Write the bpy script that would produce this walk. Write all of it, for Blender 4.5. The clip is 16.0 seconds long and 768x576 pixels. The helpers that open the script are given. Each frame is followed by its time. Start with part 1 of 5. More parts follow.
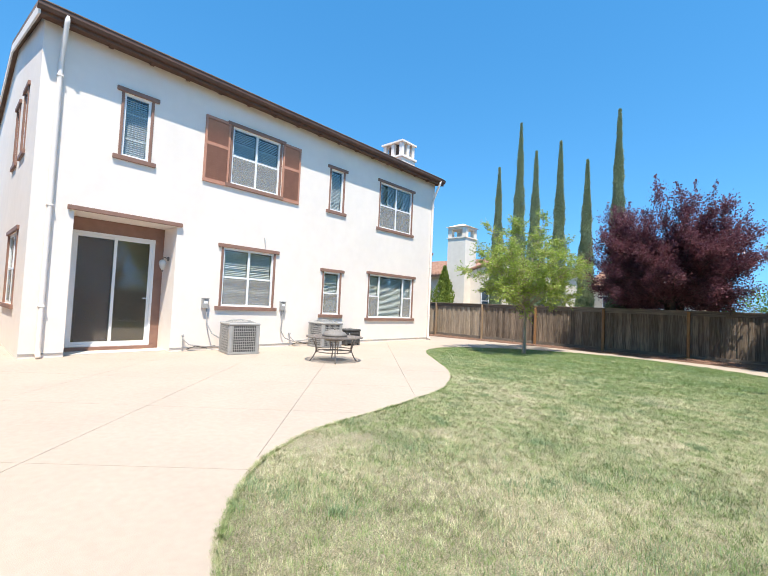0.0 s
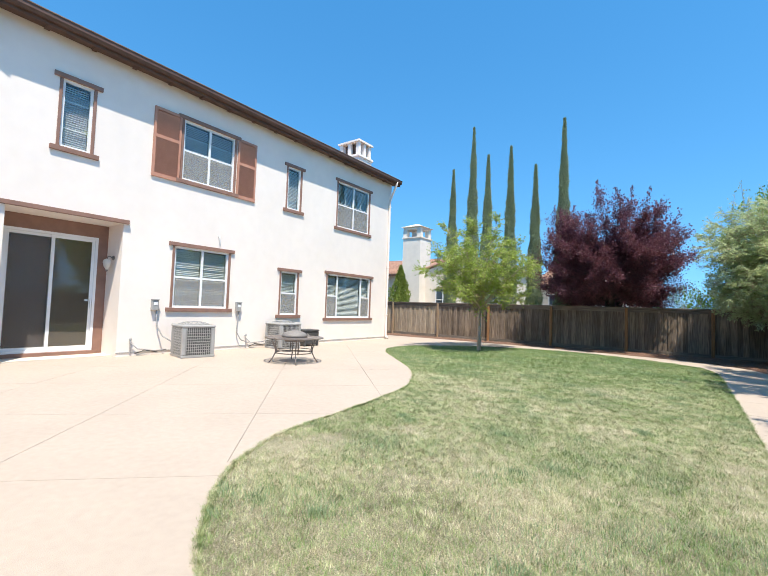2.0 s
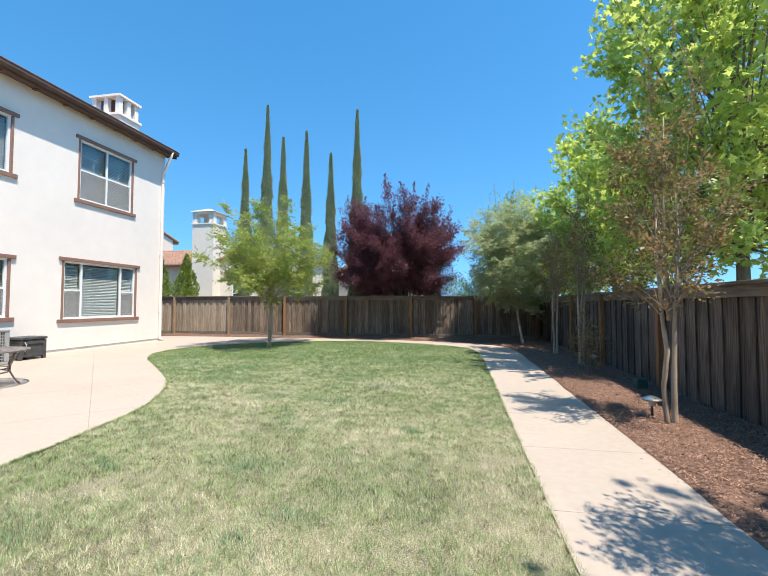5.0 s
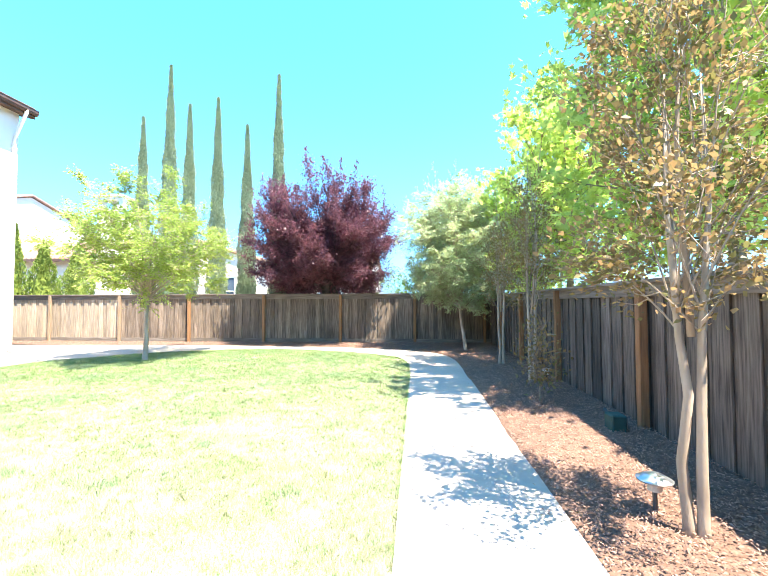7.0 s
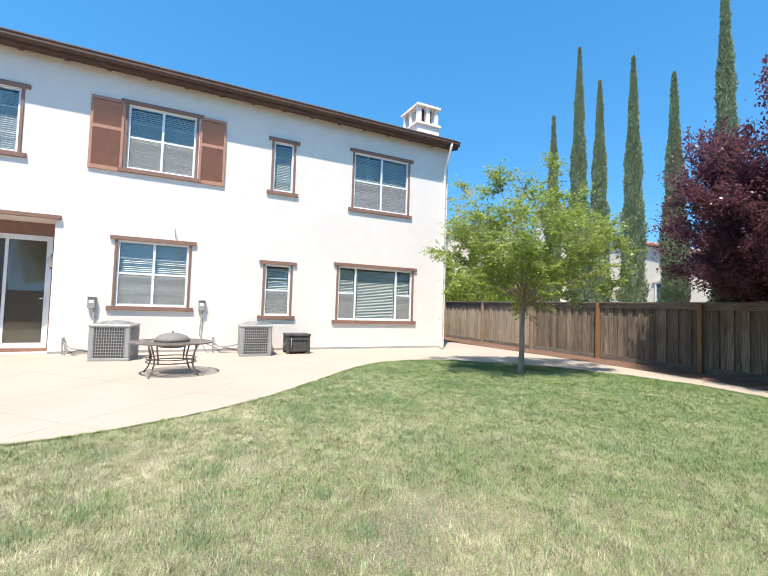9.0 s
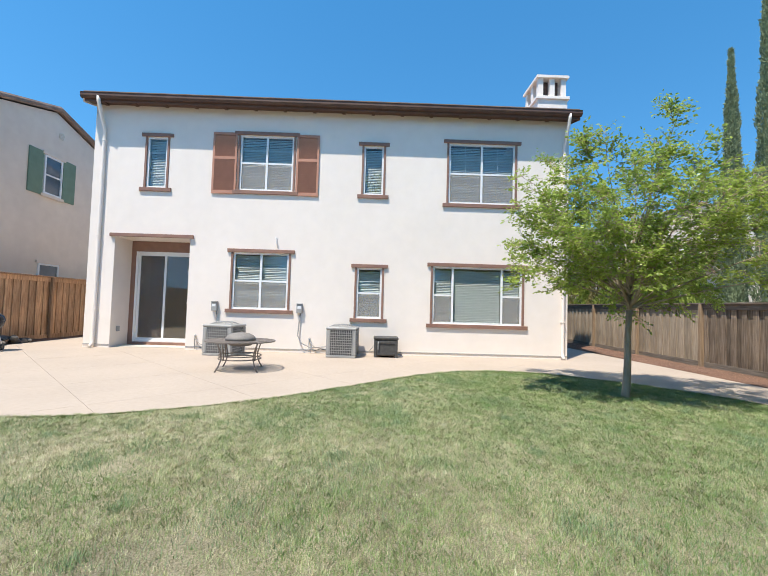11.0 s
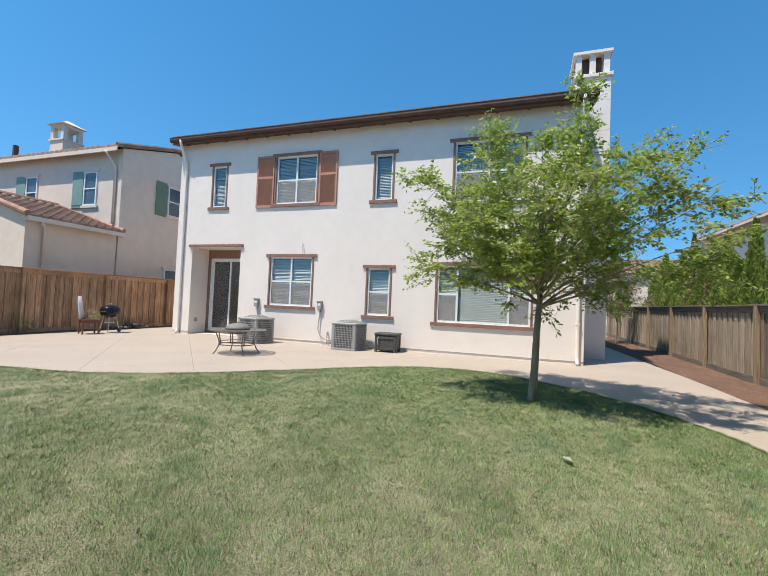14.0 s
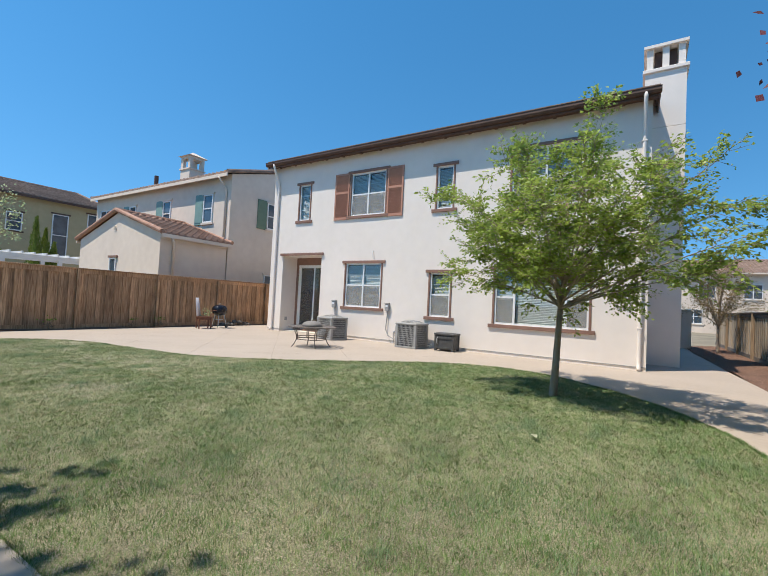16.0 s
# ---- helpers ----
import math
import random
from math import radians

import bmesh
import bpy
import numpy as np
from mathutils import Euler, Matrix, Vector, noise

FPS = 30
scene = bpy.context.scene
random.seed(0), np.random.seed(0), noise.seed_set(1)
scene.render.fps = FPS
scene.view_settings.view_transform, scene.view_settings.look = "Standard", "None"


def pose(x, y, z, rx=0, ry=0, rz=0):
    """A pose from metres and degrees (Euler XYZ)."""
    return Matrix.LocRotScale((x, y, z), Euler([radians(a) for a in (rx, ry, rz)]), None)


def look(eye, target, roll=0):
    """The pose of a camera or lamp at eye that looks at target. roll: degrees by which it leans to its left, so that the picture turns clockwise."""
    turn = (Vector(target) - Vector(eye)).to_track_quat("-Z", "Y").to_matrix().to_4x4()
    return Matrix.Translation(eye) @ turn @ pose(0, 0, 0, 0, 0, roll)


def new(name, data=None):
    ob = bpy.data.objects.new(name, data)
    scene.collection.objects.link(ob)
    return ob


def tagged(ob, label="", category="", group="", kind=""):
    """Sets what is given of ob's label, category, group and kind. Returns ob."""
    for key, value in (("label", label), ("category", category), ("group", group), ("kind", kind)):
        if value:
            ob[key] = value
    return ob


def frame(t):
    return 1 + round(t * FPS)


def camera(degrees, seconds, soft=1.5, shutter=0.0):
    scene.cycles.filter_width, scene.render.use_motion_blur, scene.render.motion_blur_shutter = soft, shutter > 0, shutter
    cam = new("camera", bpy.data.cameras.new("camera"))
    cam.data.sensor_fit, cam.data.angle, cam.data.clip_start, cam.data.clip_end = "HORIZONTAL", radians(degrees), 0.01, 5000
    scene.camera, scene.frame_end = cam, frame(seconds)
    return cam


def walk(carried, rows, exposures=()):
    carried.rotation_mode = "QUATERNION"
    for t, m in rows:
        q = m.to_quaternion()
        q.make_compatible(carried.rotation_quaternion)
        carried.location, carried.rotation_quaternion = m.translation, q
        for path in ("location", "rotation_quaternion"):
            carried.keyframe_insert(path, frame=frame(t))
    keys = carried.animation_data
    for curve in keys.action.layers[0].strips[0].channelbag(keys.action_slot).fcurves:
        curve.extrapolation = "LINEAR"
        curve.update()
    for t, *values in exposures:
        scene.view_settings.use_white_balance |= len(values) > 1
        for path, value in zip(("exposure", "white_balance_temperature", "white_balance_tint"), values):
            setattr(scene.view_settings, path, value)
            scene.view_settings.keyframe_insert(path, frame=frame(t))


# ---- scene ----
cam = camera(86.1, 16.0, 0.7)
# seconds, stops: the clip's camera opens up and closes again on the way
EXPOSURES = [(0.0, 0.78), (4.0, 0.7), (5.0, 0.72), (5.2, 0.95), (7.3, 2.42), (7.6, 2.12), (8.0, 1.5), (8.6, 0.95), (10.2, 0.7), (12.3, 0.32), (14.5, 0.3), (16.0, 0.2)]
PATH = [
    (0, (10.378, 0.557, 1.319), (9.024, 2.026, 1.407), 2.6),
    (0.5, (10.343, 0.512, 1.312), (8.989, 1.982, 1.397), 2.6),
    (1, (10.322, 0.48, 1.307), (9.003, 1.981, 1.395), 2.3),
    (1.5, (10.296, 0.45, 1.311), (9.046, 2.009, 1.404), 2.2),
    (2, (10.274, 0.432, 1.311), (9.093, 2.043, 1.406), 2.0),
    (2.5, (10.252, 0.418, 1.312), (9.127, 2.069, 1.409), 1.8),
    (3, (10.227, 0.429, 1.313), (9.149, 2.111, 1.41), 1.6),
    (3.5, (10.216, 0.512, 1.301), (9.245, 2.257, 1.4), 1.3),
    (4, (10.229, 0.744, 1.292), (9.405, 2.564, 1.385), 1.0),
    (4.5, (10.283, 1.189, 1.292), (9.569, 3.056, 1.376), 0.7),
    (5, (10.385, 1.748, 1.289), (10.029, 3.714, 1.369), 0.1),
    (5.2, (10.442, 1.982, 1.289), (10.331, 3.977, 1.365), -0.2),
    (7.3, (11.147, 4.645, 1.32), (10.966, 6.636, 1.392), -0.1),
    (7.5, (11.182, 4.926, 1.322), (10.777, 6.884, 1.393), -0.1),
    (8, (11.223, 5.651, 1.331), (10.085, 7.293, 1.412), 0.7),
    (8.5, (11.266, 6.354, 1.326), (9.726, 7.627, 1.414), 1.3),
    (9, (11.315, 6.995, 1.296), (9.519, 7.87, 1.388), 1.8),
    (9.5, (11.334, 7.623, 1.279), (9.447, 8.278, 1.373), 1.9),
    (10, (11.288, 8.232, 1.273), (9.336, 8.656, 1.365), 2.1),
    (10.2, (11.27, 8.483, 1.275), (9.302, 8.821, 1.371), 1.9),
    (12.3, (11.184, 11.141, 1.353), (9.217, 10.787, 1.423), 2.4),
    (12.5, (11.189, 11.398, 1.355), (9.232, 10.993, 1.429), 2.5),
    (13, (11.214, 12.031, 1.353), (9.284, 11.51, 1.424), 2.5),
    (13.5, (11.244, 12.68, 1.348), (9.343, 12.065, 1.419), 2.5),
    (14, (11.299, 13.341, 1.349), (9.409, 12.691, 1.421), 2.4),
    (14.5, (11.334, 13.917, 1.362), (9.455, 13.237, 1.433), 2.4),
    (15, (11.406, 14.345, 1.369), (9.547, 13.61, 1.437), 2.4),
    (15.5, (11.562, 14.542, 1.356), (9.775, 13.647, 1.423), 2.7),
    (16, (11.772, 14.654, 1.336), (10.082, 13.587, 1.406), 2.9),
]
walk(cam, [(t, look(eye, target, roll)) for t, eye, target, roll in PATH], EXPOSURES)

# ---- world and sun ----
SUN_AZ, SUN_EL = 38.0, 65.5  # degrees: from +x towards -y, and above the horizon
to_sun = Vector((math.cos(radians(SUN_EL)) * math.cos(radians(SUN_AZ)), -math.cos(radians(SUN_EL)) * math.sin(radians(SUN_AZ)), math.sin(radians(SUN_EL))))
world = bpy.data.worlds.new("world")
scene.world = world
world.use_nodes = True
wn = world.node_tree
sky = wn.nodes.new("ShaderNodeTexSky")
sky.sky_type, sky.sun_disc = "NISHITA", False
sky.sun_elevation, sky.sun_rotation = radians(SUN_EL), math.atan2(to_sun.x, to_sun.y)
sky.air_density, sky.dust_density, sky.ozone_density = 1.0, 0.05, 1.0
where = wn.nodes.new("ShaderNodeTexCoord")
lift_sky, unit = wn.nodes.new("ShaderNodeMapping"), wn.nodes.new("ShaderNodeVectorMath")
lift_sky.inputs["Scale"].default_value, lift_sky.inputs["Location"].default_value = (1, 1, 0.85), (0, 0, 0.2)
unit.operation = "NORMALIZE"
wn.links.new(where.outputs["Generated"], lift_sky.inputs["Vector"])
wn.links.new(lift_sky.outputs[0], unit.inputs[0])
wn.links.new(unit.outputs[0], sky.inputs["Vector"])
rich = wn.nodes.new("ShaderNodeHueSaturation")
rich.inputs["Hue"].default_value, rich.inputs["Saturation"].default_value = 0.491, 1.34
wn.links.new(sky.outputs["Color"], rich.inputs["Color"])
wn.links.new(rich.outputs["Color"], wn.nodes["Background"].inputs["Color"])
wn.nodes["Background"].inputs["Strength"].default_value = 0.167
sun = new("sun", bpy.data.lights.new("sun", "SUN"))
sun.data.energy, sun.data.angle, sun.data.color = 4.7, radians(0.53), (1.0, 0.92, 0.8)
sun.matrix_world = look(to_sun * 60, (0, 0, 0))


# ---- materials ----
def surface(name, dark, light, scale=6.0, rough=0.8, bump=0.2, fine=60.0, stretch=(1, 1, 1), metal=0.0, vary=0.0, blotch=0.0, patch=0.5, specular=0.4, island=0.0):
    """A two-scale procedural surface: grain between two colours, large blotches, relief, and variation by piece."""
    m = bpy.data.materials.new(name)
    m.use_nodes = True
    t = m.node_tree
    n, link = t.nodes, t.links.new
    b = n["Principled BSDF"]
    geo = n.new("ShaderNodeNewGeometry")
    mp = n.new("ShaderNodeMapping")
    mp.inputs["Scale"].default_value = stretch
    info = n.new("ShaderNodeObjectInfo")
    if vary:
        off = n.new("ShaderNodeVectorMath")
        off.operation = "ADD"
        mul = n.new("ShaderNodeMath")
        mul.operation, mul.inputs[1].default_value = "MULTIPLY", 37.0
        link(info.outputs["Random"], mul.inputs[0])
        link(geo.outputs["Position"], off.inputs[0])
        link(mul.outputs[0], off.inputs[1])
        link(off.outputs[0], mp.inputs["Vector"])
    else:
        link(geo.outputs["Position"], mp.inputs["Vector"])
    a = n.new("ShaderNodeTexNoise")
    a.inputs["Scale"].default_value, a.inputs["Detail"].default_value = scale, 5.0
    link(mp.outputs[0], a.inputs["Vector"])
    ramp = n.new("ShaderNodeValToRGB")
    ramp.color_ramp.elements[0].position, ramp.color_ramp.elements[1].position = 0.3, 0.7
    ramp.color_ramp.elements[0].color, ramp.color_ramp.elements[1].color = (*dark, 1), (*light, 1)
    link(a.outputs["Fac"], ramp.inputs["Fac"])
    colour = ramp.outputs["Color"]
    if blotch:
        c = n.new("ShaderNodeTexNoise")
        c.inputs["Scale"].default_value, c.inputs["Detail"].default_value = patch, 3.0
        link(geo.outputs["Position"], c.inputs["Vector"])
        rg = n.new("ShaderNodeMapRange")
        rg.inputs["From Min"].default_value, rg.inputs["From Max"].default_value = 0.35, 0.65
        rg.inputs["To Min"].default_value, rg.inputs["To Max"].default_value = 1.0 - blotch, 1.0
        link(c.outputs["Fac"], rg.inputs["Value"])
        mx = n.new("ShaderNodeVectorMath")
        mx.operation = "SCALE"
        link(colour, mx.inputs[0])
        link(rg.outputs[0], mx.inputs["Scale"])
        colour = mx.outputs[0]
    if vary or island:
        hv = n.new("ShaderNodeHueSaturation")
        rv = n.new("ShaderNodeMapRange")
        k = vary or island
        rv.inputs["To Min"].default_value, rv.inputs["To Max"].default_value = 1.0 - k, 1.0 + k
        link(geo.outputs["Random Per Island"] if island else info.outputs["Random"], rv.inputs["Value"])
        link(rv.outputs[0], hv.inputs["Value"])
        link(colour, hv.inputs["Color"])
        colour = hv.outputs["Color"]
    link(colour, b.inputs["Base Color"])
    b.inputs["Roughness"].default_value, b.inputs["Metallic"].default_value = rough, metal
    b.inputs["Specular IOR Level"].default_value = specular
    if bump:
        f = n.new("ShaderNodeTexNoise")
        f.inputs["Scale"].default_value, f.inputs["Detail"].default_value = fine, 4.0
        link(mp.outputs[0], f.inputs["Vector"])
        bp = n.new("ShaderNodeBump")
        bp.inputs["Strength"].default_value, bp.inputs["Distance"].default_value = bump, 0.01
        link(f.outputs["Fac"], bp.inputs["Height"])
        link(bp.outputs[0], b.inputs["Normal"])
    return m


def leaf_surface(name, dark, light, rough=0.5, through_light=0.35):
    """Leaves: colour varied leaf by leaf, lit from behind as well as in front."""
    m = bpy.data.materials.new(name)
    m.use_nodes = True
    n, link = m.node_tree.nodes, m.node_tree.links.new
    b, out = n["Principled BSDF"], n["Material Output"]
    geo = n.new("ShaderNodeNewGeometry")
    ramp = n.new("ShaderNodeValToRGB")
    ramp.color_ramp.elements[0].color, ramp.color_ramp.elements[1].color = (*dark, 1), (*light, 1)
    a = n.new("ShaderNodeTexNoise")
    a.inputs["Scale"].default_value = 1.6
    link(geo.outputs["Position"], a.inputs["Vector"])
    mx = n.new("ShaderNodeMath")
    mx.operation = "MULTIPLY_ADD"
    mx.inputs[1].default_value = 0.6
    half = n.new("ShaderNodeMath")
    half.operation, half.inputs[1].default_value = "MULTIPLY", 0.5
    link(a.outputs["Fac"], half.inputs[0])
    link(geo.outputs["Random Per Island"], mx.inputs[0])
    link(half.outputs[0], mx.inputs[2])
    link(mx.outputs[0], ramp.inputs["Fac"])
    link(ramp.outputs["Color"], b.inputs["Base Color"])
    b.inputs["Roughness"].default_value, b.inputs["Specular IOR Level"].default_value = rough, 0.35
    tr = n.new("ShaderNodeBsdfTranslucent")
    link(ramp.outputs["Color"], tr.inputs["Color"])
    ms = n.new("ShaderNodeMixShader")
    ms.inputs["Fac"].default_value = through_light
    link(b.outputs[0], ms.inputs[1])
    link(tr.outputs[0], ms.inputs[2])
    link(ms.outputs[0], out.inputs["Surface"])
    return m


def glass_surface(name, tint=(0.86, 0.9, 0.89), gloss_least=0.06, light_veil=0.0):
    m = bpy.data.materials.new(name)
    m.use_nodes = True
    n, link = m.node_tree.nodes, m.node_tree.links.new
    clear, gloss = n.new("ShaderNodeBsdfTransparent"), n.new("ShaderNodeBsdfGlossy")
    ms, lw = n.new("ShaderNodeMixShader"), n.new("ShaderNodeLayerWeight")
    power, scale = n.new("ShaderNodeMath"), n.new("ShaderNodeMath")
    lw.inputs["Blend"].default_value = 0.5
    power.operation, power.inputs[1].default_value = "POWER", 4.0
    scale.operation, scale.inputs[1].default_value, scale.inputs[2].default_value = "MULTIPLY_ADD", 0.5, gloss_least
    link(lw.outputs["Facing"], power.inputs[0])
    link(power.outputs[0], scale.inputs[0])
    clear.inputs["Color"].default_value = (*tint, 1)
    gloss.inputs["Roughness"].default_value = 0.01
    link(scale.outputs[0], ms.inputs["Fac"])
    link(clear.outputs[0], ms.inputs[1])
    link(gloss.outputs[0], ms.inputs[2])
    # diffuse film that stands in for light from the room behind the pane
    film, veiled = n.new("ShaderNodeBsdfDiffuse"), n.new("ShaderNodeMixShader")
    film.inputs["Color"].default_value = (0.5, 0.46, 0.38, 1)
    veiled.inputs["Fac"].default_value = light_veil
    link(ms.outputs[0], veiled.inputs[1])
    link(film.outputs[0], veiled.inputs[2])
    link(veiled.outputs[0], n["Material Output"].inputs["Surface"])
    return m


STUCCO = surface("white_stucco", (0.83, 0.752, 0.685), (0.865, 0.785, 0.715), 3, 0.9, 0.35, 90, blotch=0.035, patch=0.6)
BEIGE = surface("beige_stucco", (0.74, 0.62, 0.515), (0.79, 0.67, 0.56), 3, 0.9, 0.35, 90, blotch=0.06)
YELLOW = surface("yellow_stucco", (0.48, 0.4, 0.24), (0.53, 0.44, 0.27), 3, 0.9, 0.3, 90, blotch=0.06)
CREAM = surface("cream_stucco", (0.76, 0.68, 0.58), (0.82, 0.74, 0.63), 3, 0.9, 0.3, 90, blotch=0.06)
BROWN = surface("brown_trim_paint", (0.24, 0.135, 0.1), (0.3, 0.17, 0.125), 5, 0.6, 0.15, 80, blotch=0.08)
DARKBROWN = surface("dark_brown_trim_paint", (0.1, 0.055, 0.04), (0.14, 0.075, 0.05), 5, 0.55, 0.1, 80, blotch=0.1)
SHUTTER = surface("terracotta_shutter_paint", (0.47, 0.23, 0.155), (0.53, 0.265, 0.18), 5, 0.6, 0.1, 60, blotch=0.08)
TEAL = surface("teal_shutter_paint", (0.2, 0.33, 0.3), (0.24, 0.37, 0.335), 5, 0.6, 0.1, 60, blotch=0.1)
SAGE = surface("sage_shutter_paint", (0.15, 0.22, 0.15), (0.18, 0.26, 0.18), 5, 0.6, 0.1, 60, blotch=0.1)
VINYL = surface("white_vinyl", (0.78, 0.78, 0.78), (0.82, 0.82, 0.82), 4, 0.4, 0.0)
SLAT = surface("blind_slat", (0.74, 0.74, 0.73), (0.8, 0.8, 0.79), 4, 0.5, 0.0)
GLASS = glass_surface("window_glass")
# a tenth of pale film brightens the door panes in place of room light
DOORGLASS = glass_surface("tinted_door_glass", (0.7, 0.67, 0.62), 0.07, 0.1)


def screen_surface(name, colour, cover):
    """Fine insect screen: grey wires that cover a share of the view."""
    m = bpy.data.materials.new(name)
    m.use_nodes = True
    n, link = m.node_tree.nodes, m.node_tree.links.new
    mix, clear = n.new("ShaderNodeMixShader"), n.new("ShaderNodeBsdfTransparent")
    n["Principled BSDF"].inputs["Base Color"].default_value = (*colour, 1)
    n["Principled BSDF"].inputs["Roughness"].default_value = 0.7
    mix.inputs["Fac"].default_value = cover
    link(clear.outputs[0], mix.inputs[1])
    link(n["Principled BSDF"].outputs[0], mix.inputs[2])
    link(mix.outputs[0], n["Material Output"].inputs["Surface"])
    return m


DOORSCREEN = screen_surface("fine_dark_insect_screen", (0.14, 0.122, 0.112), 0.4)
SCREEN = screen_surface("fine_grey_insect_screen", (0.42, 0.405, 0.385), 0.34)
DARKROOM = surface("interior_wall_paint", (0.58, 0.52, 0.44), (0.64, 0.58, 0.5), 2, 0.9, 0.0)
CONCRETE = surface("tan_concrete", (0.418, 0.348, 0.285), (0.453, 0.378, 0.311), 14, 0.85, 0.25, 160, blotch=0.06, patch=0.9)
GROOVE = surface("joint_dirt", (0.3, 0.26, 0.21), (0.38, 0.33, 0.27), 9, 0.95, 0.3)
SOIL = surface("lawn_soil_and_thatch", (0.17, 0.16, 0.085), (0.56, 0.49, 0.345), 110, 0.95, 1.0, 260, blotch=0.35, patch=0.9)
EARTH = surface("bare_ground", (0.2, 0.17, 0.12), (0.3, 0.26, 0.19), 0.4, 0.95, 0.3, 20, blotch=0.2)
MULCH = surface("bark_mulch", (0.12, 0.065, 0.043), (0.24, 0.14, 0.095), 25, 0.95, 1.0, 70, blotch=0.25, patch=1.2)
CHIP = surface("bark_chip", (0.17, 0.095, 0.065), (0.33, 0.2, 0.145), 8, 0.9, 0.3, 60, island=0.4)
OLDWOOD = surface("weathered_fence_board", (0.105, 0.074, 0.052), (0.31, 0.242, 0.18), 5, 0.85, 0.4, 40, (9, 9, 0.5), vary=0.32, blotch=0.3, patch=0.8)
TANWOOD = surface("pale_tan_fence_board", (0.28, 0.215, 0.15), (0.55, 0.45, 0.335), 5, 0.85, 0.4, 40, (9, 9, 0.5), vary=0.2, blotch=0.2, patch=0.8)
# old board wood, darkened in colour for the east fence's shaded yard side
SHADEWOOD = surface("shade_darkened_fence_board", (0.058, 0.044, 0.034), (0.235, 0.19, 0.152), 5, 0.85, 0.4, 40, (9, 9, 0.5), vary=0.38, blotch=0.35, patch=0.8)
POSTWOOD = surface("orange_brown_post_wood", (0.2, 0.1, 0.045), (0.34, 0.18, 0.08), 5, 0.8, 0.3, 40, (8, 8, 0.5), vary=0.12)
SIDEPOST = surface("tan_post_wood", (0.21, 0.14, 0.085), (0.37, 0.27, 0.175), 5, 0.8, 0.3, 40, (8, 8, 0.5), vary=0.12)
NEWWOOD = surface("warm_cedar_board", (0.3, 0.155, 0.078), (0.66, 0.42, 0.25), 5, 0.8, 0.3, 40, (9, 9, 0.5), vary=0.3, blotch=0.3, patch=1.1)
KICK = surface("grey_top_board", (0.11, 0.09, 0.072), (0.24, 0.195, 0.155), 4, 0.85, 0.3, 40, (0.6, 0.6, 9), vary=0.2)
TILE = surface("clay_roof_tile", (0.36, 0.19, 0.13), (0.48, 0.29, 0.21), 3, 0.85, 0.3, 50, blotch=0.2, island=0.22)
BROWNTILE = surface("brown_roof_tile", (0.2, 0.13, 0.1), (0.33, 0.23, 0.18), 3, 0.85, 0.3, 50, blotch=0.2, island=0.25)
METAL = surface("grey_painted_metal", (0.33, 0.325, 0.315), (0.4, 0.395, 0.38), 6, 0.5, 0.05, 60, blotch=0.1)
COIL = surface("dark_condenser_coil", (0.04, 0.04, 0.045), (0.08, 0.08, 0.085), 30, 0.6, 0.3, 90)
BRONZE = surface("bronze_patio_metal", (0.17, 0.145, 0.13), (0.26, 0.225, 0.2), 12, 0.5, 0.1, 60, metal=0.35)
MESHGREY = surface("spark_screen_mesh", (0.2, 0.18, 0.165), (0.27, 0.25, 0.23), 40, 0.65, 0.4, 250, metal=0.2)
PLASTIC = surface("dark_grey_plastic", (0.05, 0.05, 0.05), (0.085, 0.083, 0.08), 10, 0.6, 0.1, 60)
ENAMEL = surface("black_enamel", (0.008, 0.008, 0.012), (0.014, 0.014, 0.02), 10, 0.12, 0.0)
ALU = surface("brushed_aluminium", (0.55, 0.55, 0.55), (0.65, 0.65, 0.65), 12, 0.35, 0.05, 80, metal=0.9)
REDWOOD = surface("reddish_chair_wood", (0.14, 0.055, 0.035), (0.22, 0.09, 0.055), 9, 0.5, 0.1, 50)
CLOTH = surface("pale_lilac_cushion", (0.62, 0.6, 0.66), (0.72, 0.7, 0.74), 8, 0.9, 0.2, 120)
ROCK = surface("dark_rock", (0.06, 0.055, 0.05), (0.16, 0.145, 0.13), 9, 0.9, 0.6, 40, vary=0.2)
CABLE = surface("grey_conduit", (0.3, 0.29, 0.28), (0.38, 0.37, 0.36), 8, 0.6, 0.05)
LAMPGLASS = surface("frosted_lamp_glass", (0.55, 0.52, 0.47), (0.62, 0.6, 0.55), 8, 0.3, 0.0)
BARK = surface("grey_brown_bark", (0.14, 0.105, 0.075), (0.3, 0.24, 0.18), 14, 0.9, 0.7, 50, (1, 1, 0.3))
PALEBARK = surface("pale_smooth_bark", (0.26, 0.2, 0.145), (0.46, 0.37, 0.28), 10, 0.8, 0.4, 50, (1, 1, 0.3))
DARKBARK = surface("dark_bark", (0.04, 0.03, 0.03), (0.1, 0.075, 0.07), 12, 0.9, 0.6, 50)
LEAF_LAWN = leaf_surface("fresh_green_leaf", (0.145, 0.235, 0.032), (0.52, 0.62, 0.15), rough=0.36, through_light=0.52)
LEAF_MAPLE = leaf_surface("bright_green_lobed_leaf", (0.22, 0.36, 0.045), (0.76, 0.83, 0.24), 0.42, 0.62)
LEAF_PLUM = leaf_surface("purple_plum_leaf", (0.06, 0.034, 0.048), (0.3, 0.118, 0.145), 0.3, 0.5)
LEAF_CYP = leaf_surface("dark_cypress_sprig", (0.14, 0.195, 0.105), (0.37, 0.44, 0.27), 0.7, 0.25)
